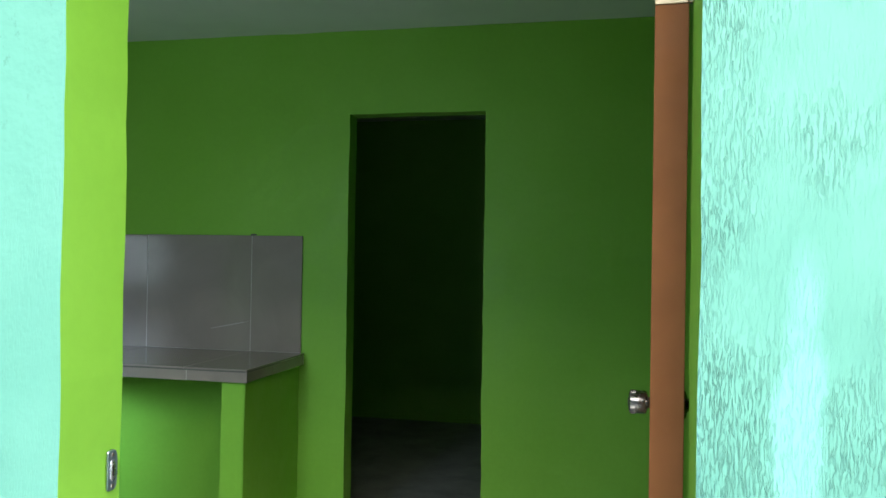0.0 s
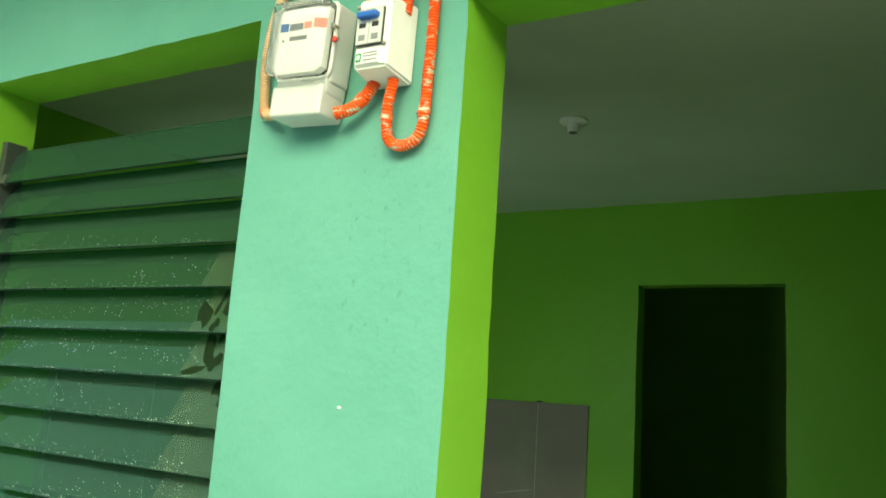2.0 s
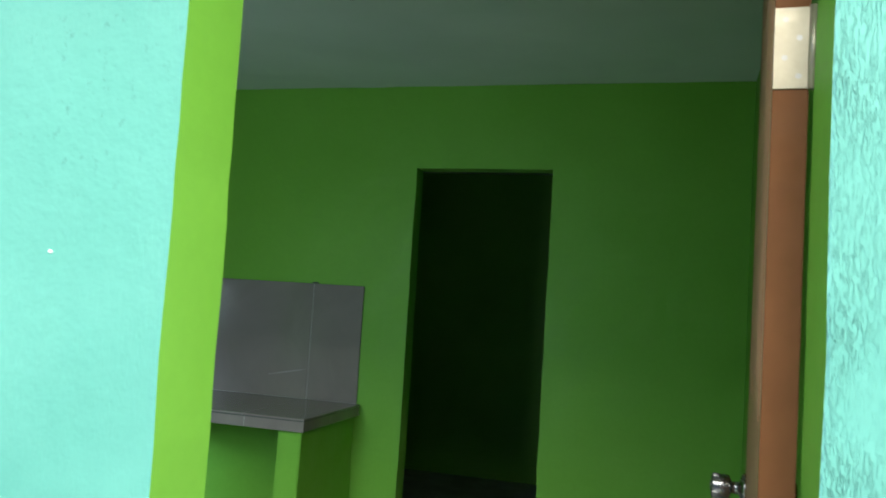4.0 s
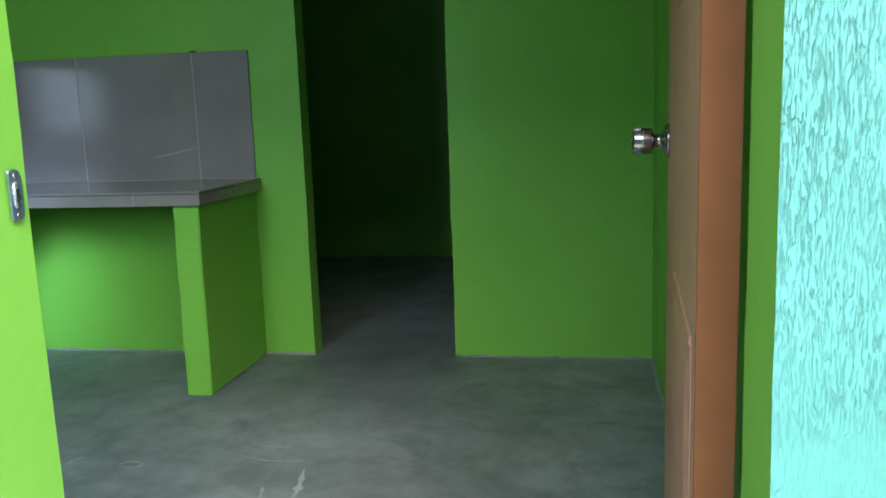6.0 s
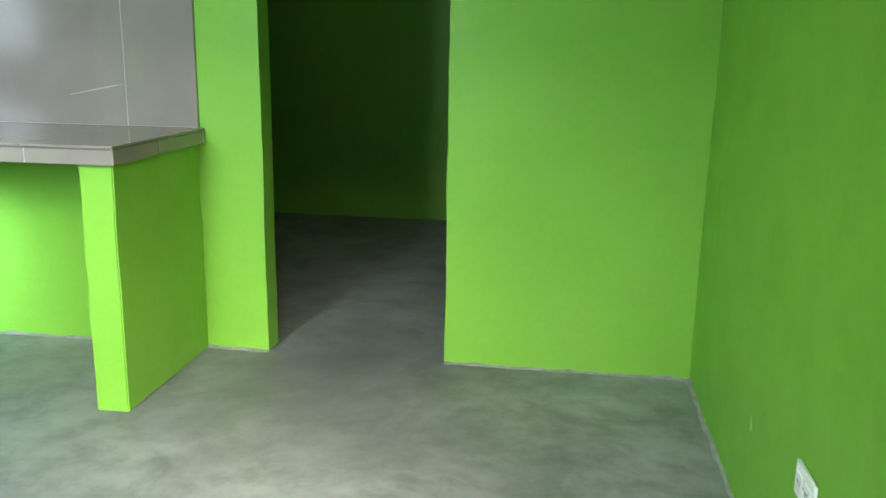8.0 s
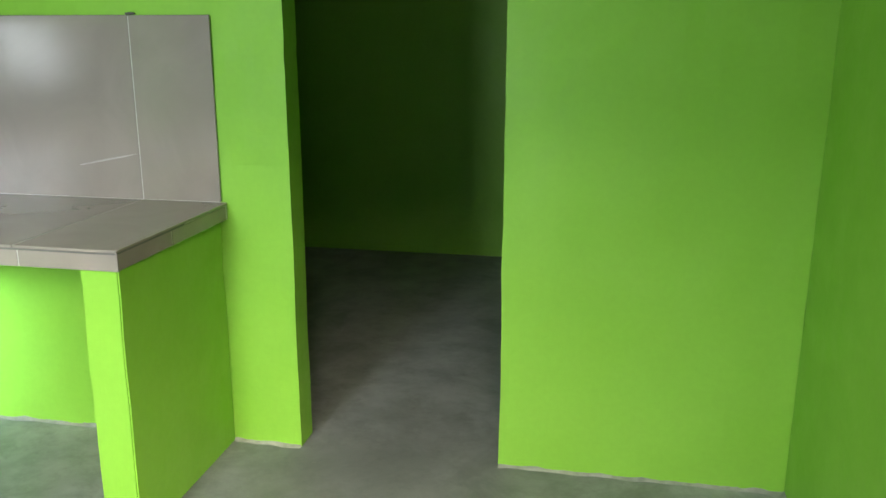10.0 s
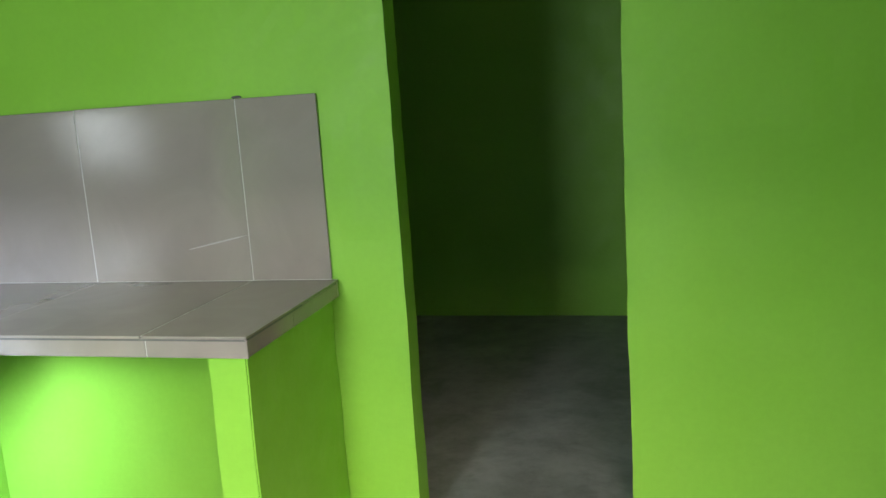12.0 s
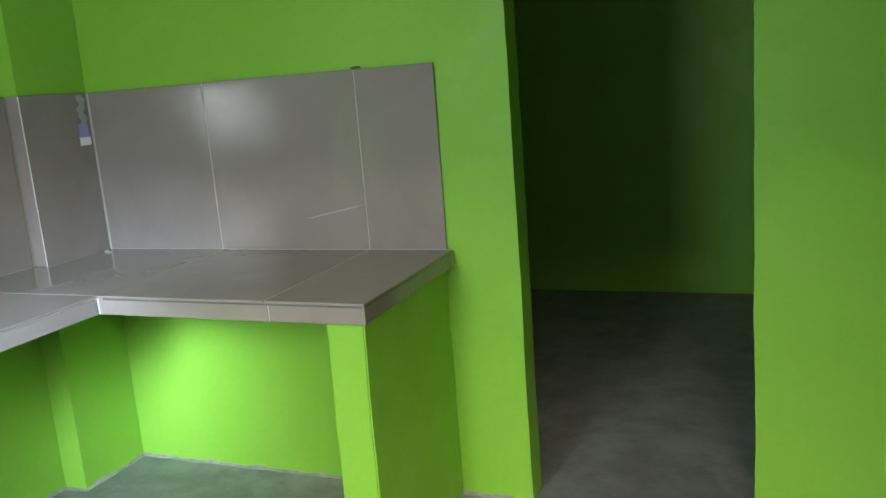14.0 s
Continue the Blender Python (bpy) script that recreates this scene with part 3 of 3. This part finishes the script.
    for z in (0.22, 1.750):
        plate = part("hinge", block(-0.0022, -0.0002, 0.000, 0.0405, z - 0.05, z + 0.05, 0.0007), BRASS, hub, "pale brass-plated butt hinge")
        part("hinge_barrel", lathe([(0.0052, z - 0.051), (0.0052, z + 0.051)], "Z", (-0.004, -0.0035, 0), 16), BRASS, plate, smooth=True)
        for dy, dz in ((0.012, -0.035), (0.028, -0.012), (0.012, 0.012), (0.028, 0.035)):
            part("screw", lathe([(0.0036, -0.0032), (0.0030, -0.0020)], "X", (0, dy, z + dz), 12), SCREW, plate)
    return hub


door()

strike = tagged(new("strike_plate"), "dented chrome strike plate on the door reveal", "strike plate")
strike.location = (DOOR[0] + 0.002, -2.946, 1.082)


def rounded_plate(half_y, half_z, thick, x, squareness, flat_left):
    """A plate on the reveal with a rounded outline; flat_left keeps its outer side straight."""
    bm = bmesh.new()
    ring = []
    for i in range(40):
        a = 2 * math.pi * i / 40
        c, q = math.cos(a), math.sin(a)
        y = half_y * math.copysign(abs(c) ** squareness, c)
        z = half_z * math.copysign(abs(q) ** squareness, q)
        ring.append(((max(y, -half_y * 0.72) if flat_left else y), z))
    low = [bm.verts.new((x, y, z)) for y, z in ring]
    top = [bm.verts.new((x + thick, y * 0.94, z * 0.97)) for y, z in ring]
    bm.faces.new(low[::-1])
    bm.faces.new(top)
    for i in range(40):
        k = (i + 1) % 40
        bm.faces.new((low[i], low[k], top[k], top[i]))
    bmesh.ops.remove_doubles(bm, verts=bm.verts[:], dist=0.00005)
    bmesh.ops.recalc_face_normals(bm, faces=bm.faces[:])
    return bm


part("plate", rounded_plate(0.0125, 0.0285, 0.0022, 0.0008, 0.55, True), CHROME, strike)
part("lip", rounded_plate(0.0060, 0.0150, 0.0016, 0.0029, 0.8, False), BRIGHT_CHROME, strike, "polished curved lip", True)
part("bolt_hole", block(0.0042, 0.0048, -0.0016, 0.0022, -0.0075, 0.0075, 0.0002), DARK_STEEL, strike)
for z in (-0.0215, 0.0215):
    part("screw", lathe([(0.0030, 0.0028), (0.0026, 0.0038)], "X", (0, 0.001, z), 12), SCREW, strike)


# ---- louvre window ----
def window():
    hub = tagged(new("window_1"), "louvre window of green-tinted glass blades in dark aluminium", "window", kind="structure")
    x0, x1, z0, z1 = WINDOW
    y = -2.975
    for a, b in ((x0 + 0.001, x0 + 0.022), (x1 - 0.022, x1 - 0.001)):
        part("side_channel", block(a, b, y - 0.022, y + 0.030, z0 + 0.002, z1 - 0.125, 0.002), ALUMINIUM, hub)
    part("sill_channel", block(x0 + 0.023, x1 - 0.023, y - 0.02, y + 0.028, z0 + 0.002, z0 + 0.028, 0.002), ALUMINIUM, hub)
    blade_h, tilt = 0.096, radians(23)
    for i in range(12):
        low = 1.905 - 0.0845 * i
        if low < z0 + 0.02:
            break
        pane_bm = block(x0 + 0.012, x1 - 0.012, -0.0030, 0.0030, 0, blade_h)
        bmesh.ops.delete(pane_bm, geom=[f for f in pane_bm.faces if f.calc_center_median().y > 0.002], context="FACES_ONLY")
        for f in pane_bm.faces:
            f.material_index = int(f.calc_center_median().z < 0.001)
        blade = part("glass_blade", pane_bm, (GLASS, GLASS_EDGE), hub, "green-tinted glass louvre with rain specks")
        blade.matrix_local = Matrix.Translation((0, y - 0.022, low)) @ Matrix.Rotation(-tilt, 4, "X")
        # dried rain, thrown across the glass in sweeping arcs
        rain = bmesh.new()
        rnd = random.Random(40 + i)
        for k in range(0 if i < 2 else 150 + 14 * i):
            u = rnd.uniform(0.04, 0.74)
            arc = 0.30 + 0.35 * math.sin(u * 4.0 + i * 1.3) + rnd.gauss(0, 0.16)
            if rnd.random() < 0.25:
                arc = 0.04
            if not 0.02 < arc < 0.97:
                continue
            c, r = Vector((x0 + 0.02 + u, -0.0031, arc * blade_h)), rnd.uniform(0.0004, 0.0010)
            pts = [rain.verts.new(c + Vector((r * math.cos(q) * 1.3, 0, r * math.sin(q)))) for q in (0, 1.05, 2.1, 3.14, 4.19, 5.24)]
            tip = rain.verts.new(c + Vector((0, -r * 0.5, 0)))
            for q in range(6):
                rain.faces.new((pts[q], tip, pts[(q + 1) % 6]))
        if len(rain.verts):
            bmesh.ops.recalc_face_normals(rain, faces=rain.faces[:])
            tagged(part("rain_specks", rain, RAIN, blade, "dried white rain specks"), kind="stuff")
        for cx in (x0 + 0.026, x1 - 0.026):
            clip = part("blade_clip", block(cx - 0.016, cx + 0.016, -0.0065, 0.0065, -0.004, 0.024, 0.001), ALUMINIUM, blade)
        if 3 <= i <= 9:
            # pale reflection towards the wall, painted as a film on each blade
            film = bmesh.new()
            lo_x, hi_x = x1 - 0.135 - 0.016 * (i - 3), x1 - 0.118 - 0.016 * (i - 3)
            film.faces.new([film.verts.new(c) for c in ((lo_x, -0.0034, 0.001), (x1 - 0.014, -0.0034, 0.001), (x1 - 0.014, -0.0034, blade_h - 0.001), (hi_x, -0.0034, blade_h - 0.001))])
            part("reflection_film", film, FILM, blade, "pale reflection laid over the pane as a film")
        # dark leaf shapes near the wall: a plant's reflection painted on the panes
        for px, pz, w, h, lean in {4: ((0.170, 0.038, 0.036, 0.058, 0.5), (0.200, 0.064, 0.013, 0.050, -0.2), (0.228, 0.056, 0.024, 0.062, 0.1), (0.207, 0.014, 0.022, 0.026, 0.2)),
                                   5: ((0.184, 0.060, 0.036, 0.056, 0.4), (0.164, 0.016, 0.050, 0.020, 0.5), (0.212, 0.034, 0.026, 0.040, -0.3), (0.204, 0.088, 0.016, 0.024, 0.0), (0.230, 0.072, 0.018, 0.036, 0.0)),
                                   6: ((0.214, 0.076, 0.042, 0.036, -0.9), (0.232, 0.052, 0.018, 0.044, 0.2))}.get(i, ()):
            leaf = bmesh.new()
            rim = []
            for q in range(9):
                a = 2 * math.pi * q / 9
                rr = 1 + 0.35 * math.sin(2 * a + px * 90) + 0.15 * math.sin(5 * a + pz * 70)
                ex, ez = 0.5 * w * rr * math.cos(a), 0.5 * h * rr * math.sin(a)
                rim.append((px - 0.036 + ex * math.cos(lean) - ez * math.sin(lean) * 0.4, pz + ez + ex * math.sin(lean) * 0.6))
            front = [leaf.verts.new((a, -0.0038, min(max(b, 0.002), blade_h - 0.002))) for a, b in rim]
            back = [leaf.verts.new((v.co.x, -0.0031, v.co.z)) for v in front]
            leaf.faces.new(front)
            for q in range(9):
                leaf.faces.new((front[q], front[(q + 1) % 9], back[(q + 1) % 9], back[q]))
            bmesh.ops.recalc_face_normals(leaf, faces=leaf.faces[:])
            part("leaf_reflection", leaf, LEAF, blade, "dark leaf reflection painted on the pane")
    return hub


window()


# ---- electricity meter on the front wall ----
def meter():
    hub = tagged(new("electricity_meter"), "light grey electricity meter with clear cover on the turquoise wall", "electricity meter")
    hub.matrix_world = pose(0.424, OUT, 1.995, 0, 3.5, 0)
    part("base", block(-0.058, 0.058, -0.052, -0.001, -0.026, 0.112, 0.010, 3), GREY_PLASTIC, hub)
    part("terminal_cover", block(-0.056, 0.052, -0.062, -0.001, -0.081, -0.028, 0.006, 3), GREY_PLASTIC, hub, "smooth pale grey terminal cover")
    part("cover_step", block(-0.053, 0.054, -0.055, -0.003, -0.044, -0.012, 0.005, 2), GREY_PLASTIC, hub)
    dial = part("dial_plate", block(-0.044, 0.046, -0.068, -0.053, -0.004, 0.098, 0.002), PAPER, hub, "white dial plate with faded print")
    y = -0.0685
    for x0, x1, z0, z1, ink in ((-0.050, -0.030, 0.060, 0.074, BLUE_INK), (-0.027, 0.006, 0.061, 0.072, GREY_INK), (0.008, 0.027, 0.062, 0.073, PINK_INK),
                                (0.032, 0.054, 0.062, 0.078, PINK_INK), (-0.024, 0.018, 0.043, 0.050, GREY_INK), (-0.042, -0.037, 0.042, 0.046, GREY_INK)):
        part("print_bar", block(x0 * 0.86, x1 * 0.85, y - 0.0006, y + 0.0012, z0, z1, 0.0002, 1), ink, dial)
    # the see-through hood: four sides and a face, 3 mm thick
    hood = block(-0.054, 0.056, -0.092, -0.052, -0.016, 0.108, 0.010, 4)
    part("clear_cover", hood, COVER, hub, "clear moulded polycarbonate cover", True)
    rim = tube([(x * 0.86, -0.054, z - 0.003 * (z > 0.09)) for x, z in ((0.0, -0.017), (0.055, -0.016), (0.066, -0.006), (0.067, 0.05), (0.066, 0.103), (0.055, 0.112), (0.0, 0.113),
                                             (-0.052, 0.112), (-0.062, 0.103), (-0.063, 0.05), (-0.062, -0.006), (-0.052, -0.016), (0.0, -0.017))], 0.0042, sides=8)
    part("cover_rim", rim, GREY_PLASTIC, hub, smooth=True)
    for x, y, z in ((0.0, -0.056, -0.034), (0.057, -0.060, 0.066)):
        part("screw", lathe([(0.0052, y + 0.008), (0.0052, y - 0.003), (0.0035, y - 0.005)], "Y", (x, 0, z), 16), SCREW, hub)
    part("seal", lathe([(0.001, -0.066), (0.005, -0.065), (0.005, -0.061), (0.001, -0.060)], "Y", (0.065, 0, 0.042), 18), RED, hub, "small red lead seal", True)
    part("seal_wire", tube([(0.059, -0.060, 0.066), (0.067, -0.066, 0.060), (0.071, -0.070, 0.050), (0.078, -0.066, 0.042), (0.071, -0.060, 0.038)], 0.0009, sides=6), SCREW, hub)
    return hub


def breaker_box():
    hub = tagged(new("breaker_box"), "white plastic breaker box with a blue switch", "breaker box")
    hub.matrix_world = pose(0.569, OUT, 2.010, 0, 1.0, 0)
    hub.scale = (0.87, 1.0, 0.95)
    body = block(-0.043, 0.045, -0.068, -0.001, -0.052, 0.088)
    for v in body.verts:
        if v.co.y < -0.05:
            v.co.x *= 0.80
            v.co.z = 0.079 if v.co.z > 0 else -0.040
    bmesh.ops.bevel(body, geom=body.edges[:], offset=0.004, segments=3, affect="EDGES")
    part("housing", body, WHITE_PLASTIC, hub)
    part("breaker_well", block(-0.031, 0.026, -0.0722, -0.060, -0.004, 0.060, 0.001), BLACK, hub)
    for x in (-0.0295, -0.0015):
        unit = part("breaker", block(x, x + 0.0265, -0.0745, -0.060, -0.002, 0.058, 0.001), GREY_PLASTIC, hub, "grey miniature circuit breaker")
        part("window_slot", block(x + 0.006, x + 0.020, -0.0756, -0.070, 0.026, 0.034, 0.0005), BLACK, unit)
        part("rating_print", block(x + 0.006, x + 0.020, -0.0752, -0.070, 0.004, 0.014, 0.0003), GREY_INK, unit)
    part("switch_bar", block(-0.023, 0.019, -0.086, -0.070, 0.040, 0.050, 0.003, 3), BLUE, hub, "blue linked switch lever")
    label = part("sticker", block(-0.029, 0.022, -0.0712, -0.066, -0.034, -0.013, 0.0003), PAPER, hub)
    part("sticker_mark", block(-0.027, -0.016, -0.0719, -0.068, -0.031, -0.016, 0.0002), GREEN_INK, label)
    part("sticker_hole", block(-0.0245, -0.0185, -0.0724, -0.068, -0.0275, -0.0195, 0.0002), PAPER, label)
    for z in (-0.018, -0.023, -0.030):
        part("print_bar", block(-0.012, 0.019, -0.0718, -0.068, z, z + 0.0025, 0.0002), GREY_INK, label)
    for x, z in ((-0.033, 0.066), (0.030, -0.004)):
        part("screw", lathe([(0.0035, -0.068), (0.0035, -0.0722), (0.002, -0.073)], "Y", (x, 0, z), 12), SCREW, hub)
    return hub


def conduit(points, mat, label, clips=(), radius=0.0079):
    hub = tagged(new("corrugated_conduit"), label, "conduit")
    hub.location = points[0]
    o = Vector(points[0])
    part("hose", tube([Vector(p) - o for p in points], radius, 0.0052, 0.0016, 16), mat, hub, smooth=False)
    for p, d in clips:
        c = Vector(p) - o
        d = Vector(d).normalized()
        ring = part("clip", tube([c - d * 0.0055, c, c + d * 0.0055], radius + 0.0018, sides=18), ORANGE, hub, "orange saddle clip")
        s = d.cross(Vector((0, 1, 0))).normalized()
        part("clip_foot", block(-0.006, 0.006, -0.003, 0.003, -0.0055, 0.0055, 0.001), SPLASHED, ring).location = c + s * (radius + 0.006) + Vector((0, OUT - p[1] - 0.003, 0))
        part("screw", lathe([(0.004, 0.0), (0.004, -0.004), (0.002, -0.006)], "Y", (0, 0, 0), 12), SCREW, ring).location = c + s * (radius + 0.0065) + Vector((0, OUT - p[1] - 0.006, 0))
    return hub


Y = OUT - 0.0135
meter()
breaker_box()
conduit([(0.352, Y, 2.62), (0.350, Y, 2.40), (0.352, Y, 2.235), (0.338, Y, 2.185), (0.318, Y - 0.004, 2.14), (0.303, Y - 0.004, 2.06), (0.305, Y - 0.002, 1.98), (0.318, Y - 0.006, 1.944), (0.352, Y - 0.02, 1.934)],
        BEIGE, "sun-bleached corrugated conduit feeding the meter", [((0.338, Y, 2.185), (0.4, 0, 1)), ((0.312, Y - 0.003, 1.948), (-0.3, 0, 1))])
conduit([(0.484, Y - 0.022, 1.918), (0.510, Y - 0.014, 1.926), (0.534, Y - 0.010, 1.946), (0.552, Y - 0.008, 1.975), (0.556, Y - 0.008, 1.998)],
        ORANGE, "short orange corrugated conduit from meter to breaker box", [((0.528, Y - 0.011, 1.940), (1, 0, 0.9))], 0.0095)
conduit([(0.588, Y - 0.014, 1.965), (0.578, Y - 0.010, 1.918), (0.576, Y - 0.006, 1.895), (0.582, Y - 0.004, 1.868), (0.606, Y - 0.002, 1.858), (0.632, Y, 1.870), (0.641, Y, 1.902), (0.643, Y, 1.970), (0.646, Y, 2.10), (0.649, Y, 2.62)],
        ORANGE, "orange corrugated conduit looping under the breaker box", [((0.576, Y - 0.007, 1.905), (0, 0, 1)), ((0.641, Y, 1.912), (0, 0, 1))])
conduit([(0.602, Y - 0.014, 2.07), (0.600, Y - 0.008, 2.12), (0.590, Y, 2.19), (0.588, Y, 2.62)], ORANGE, "orange corrugated conduit rising from the breaker box")
conduit([(0.545, Y - 0.006, 2.03), (0.530, Y, 2.07), (0.520, Y, 2.12), (0.526, Y, 2.20), (0.530, Y, 2.62)], ORANGE, "orange corrugated conduit bent up the wall")


# ---- ceiling lamp holder, wall socket ----
holder = tagged(new("lamp_holder"), "empty white ceiling lamp holder with no bulb", "lamp holder")
holder.location = (0.165, -1.335, TOP)
part("base_plate", lathe([(0.052, -0.001), (0.052, -0.008), (0.046, -0.013), (0.024, -0.016)], "Z", (0, 0, 0), 32), WHITE_PLASTIC, holder, smooth=True)
part("socket", lathe([(0.023, -0.014), (0.021, -0.045), (0.019, -0.050), (0.015, -0.050)], "Z", (0, 0, 0), 28), WHITE_PLASTIC, holder)
part("contact_ring", lathe([(0.016, -0.0495), (0.016, -0.0515)], "Z", (0, 0, 0), 24), DARK_STEEL, holder)

outlet = tagged(new("wall_socket"), "white plastic wall socket plate low on the green wall", "wall socket")
outlet.location = (RIGHT, -1.40, 0.345)
part("plate", block(-0.009, -0.001, -0.059, 0.059, -0.036, 0.036, 0.003, 3), WHITE_PLASTIC, outlet)
for y in (-0.026, 0.026):
    face = part("socket_face", block(-0.0112, -0.004, y - 0.018, y + 0.018, -0.018, 0.018, 0.002), WHITE_PLASTIC, outlet)
    for dy in (-0.006, 0.006):
        part("slot", block(-0.0118, -0.008, y + dy - 0.0012, y + dy + 0.0012, -0.006, 0.006), BLACK, face)
part("screw", lathe([(0.0030, -0.008), (0.0030, -0.0098)], "X", (0, 0, 0), 12), SCREW, outlet)


# ---- small leavings ----
tag = tagged(new("tile_sticker"), "torn clear tape and violet paper tag on the splashback", "sticker")
tag.location = (-1.6540, -0.052, 1.285)
strip = block(0.0, 0.0012, -0.027, 0.025, 0.0, 0.030)
part("white_end", strip, PAPER, tag)
part("violet_band", block(0.0, 0.0012, -0.026, 0.020, 0.030, 0.078), VIOLET, tag)
tape = bmesh.new()
rows = []
for i in range(13):
    z = 0.078 + 0.108 * i / 12
    c, w = 0.006 * math.sin(i * 0.9), 0.017 - 0.005 * math.sin(i * 1.7)
    rows.append([tape.verts.new((0.0006 + 0.002 * abs(math.sin(i)), c + s * w, z)) for s in (-1, 0, 1)])
for a, b in zip(rows, rows[1:]):
    for k in (0, 1):
        tape.faces.new((a[k], a[k + 1], b[k + 1], b[k]))
part("tape", tape, PALE_SMEAR, tag, "crinkled strip of clear tape")


def blob(name, at, size, mat, label, category, seed, up=(0, 0, 1)):
    """A flattened irregular lump or smear."""
    bm = bmesh.new()
    bmesh.ops.create_icosphere(bm, subdivisions=2, radius=1)
    for v in bm.verts:
        k = 1 + 0.35 * noise.noise(v.co * 1.7 + Vector((seed, 0, 0)))
        v.co = Vector((v.co.x * size[0], v.co.y * size[1], v.co.z * size[2])) * k
    ob = link(name, bm, mat, None, True)
    ob.location = at
    return tagged(ob, label, category)


blob("mortar_chip", (-0.516, -0.008, SPLASH + 0.004), (0.020, 0.006, 0.0045), MORTAR, "dark mortar lump on top of the splashback", "mortar", 3)
for i, (x, y, s) in enumerate(((-1.615, -0.075, 0.011), (-1.592, -0.090, 0.008), (-1.628, -0.058, 0.006))):
    blob("grout_crumb", (x, y, COUNTER + 0.003), (s, s * 0.8, 0.004), PALE_SMEAR, "white grout crumb on the worktop corner", "crumb", i)
smear = blob("grout_smear", (-0.64, -0.0137, 1.008), (0.108, 0.0007, 0.003), PALE_SMEAR, "thin pale grout smear across the splashback tiles", "smear", 7)
smear.rotation_euler = (0, -0.20, 0)
blob("paint_scuff", (RIGHT - 0.001, -0.93, 0.265), (0.0008, 0.014, 0.024), SCUFF, "pale scuff on the green side wall", "scuff", 5)
blob("plaster_fleck", (0.518, OUT - 0.002, 1.455), (0.0036, 0.0015, 0.0026), PAPER, "white paint fleck on the turquoise wall", "fleck", 2)


# ---- ragged cement line where the walls meet the floor ----
def mortar_line(points, label):
    """A low uneven strip of cement smeared up the foot of a wall; points run with the wall on their left."""
    bm = bmesh.new()
    line = []
    for (ax, ay), (bx, by) in zip(points, points[1:]):
        k = max(2, int(math.hypot(bx - ax, by - ay) / 0.012))
        line += [Vector((ax + (bx - ax) * i / k, ay + (by - ay) * i / k, 0)) for i in range(k)]
    line.append(Vector((*points[-1], 0)))
    rows = []
    for i, p in enumerate(line):
        d = (line[min(i + 1, len(line) - 1)] - line[max(i - 1, 0)]).normalized()
        out = Vector((d.y, -d.x, 0))
        h = 0.006 + 0.011 * max(0, noise.noise(p * 14.0) + 0.15) + 0.006 * max(0, noise.noise(p * 60.0))
        w = 0.010 + 0.014 * max(0, noise.noise(p * 11.0 + Vector((4, 0, 0))) + 0.2)
        rows.append([bm.verts.new(p - out * 0.003 + Vector((0, 0, h))), bm.verts.new(p + out * 0.0045 + Vector((0, 0, h * 0.8))), bm.verts.new(p + out * w + Vector((0, 0, 0.0008)))])
    for a, b in zip(rows, rows[1:]):
        for k in (0, 1):
            bm.faces.new((a[k], a[k + 1], b[k + 1], b[k]))
    bmesh.ops.recalc_face_normals(bm, faces=bm.faces[:])
    return tagged(link("baseboard", bm, PALE_CEMENT, None, True), label, "mortar edge", kind="structure")


mortar_line([(0.703, 0.0), (RIGHT, 0.0), (RIGHT, -2.0)], "ragged pale cement line at the foot of the wall")
mortar_line([(-0.25, -0.003), (0.0, -0.003)], "ragged pale cement line at the foot of the wall")
mortar_line([(LEFT, -1.9), (LEFT, -0.314), (-1.667, -0.314), (-1.667, 0.0), (-0.362, 0.0)], "ragged cement line at the foot of the kitchen wall")


# ---- marks the trowel left in the cement ----
def trowel_ridge(points, width, seed):
    """A low ragged ridge of pale cement along a curve on the floor."""
    bm = bmesh.new()
    line = smooth_line([Vector((x, y, 0)) for x, y in points], 0.006)
    rnd = random.Random(seed)
    rows = []
    for i, p in enumerate(line):
        d = (line[min(i + 1, len(line) - 1)] - line[max(i - 1, 0)]).normalized()
        out = Vector((d.y, -d.x, 0))
        w = 1.7 * width * (0.25 + abs(noise.noise(p * 23.0 + Vector((seed, 0, 0)))) * 1.5) * math.sin(math.pi * (i + 0.6) / (len(line) + 0.2)) ** 0.4
        c = p + out * rnd.uniform(-0.0006, 0.0006)
        rows.append([bm.verts.new(c + out * w * k + Vector((0, 0, h))) for k, h in ((-0.5, -0.0004), (-0.1, 0.0012), (0.2, 0.0010), (0.5, -0.0004))])
    for a, b in zip(rows, rows[1:]):
        for k in range(3):
            bm.faces.new((a[k], a[k + 1], b[k + 1], b[k]))
    bmesh.ops.recalc_face_normals(bm, faces=bm.faces[:])
    return tagged(link("trim", bm, TROWEL, None, True), "pale curved trowel ridge in the cement floor", "floor mark", kind="structure")


for n_, (points, width) in enumerate((
        ([(-0.270, -1.318), (-0.240, -1.290), (-0.192, -1.300), (-0.188, -1.322), (-0.224, -1.341), (-0.262, -1.328)], 0.008),
        ([(0.332, -1.60), (0.322, -1.52), (0.301, -1.43)], 0.014),
        ([(0.426, -1.60), (0.420, -1.45), (0.389, -1.29)], 0.022),
        ([(0.122, -1.104), (0.21, -1.122), (0.298, -1.109)], 0.010),
        ([(0.117, -1.208), (0.24, -1.238), (0.366, -1.232)], 0.008),
        ([(-0.458, -1.343), (-0.452, -1.30), (-0.430, -1.272)], 0.016))):
    trowel_ridge(points, width, n_)
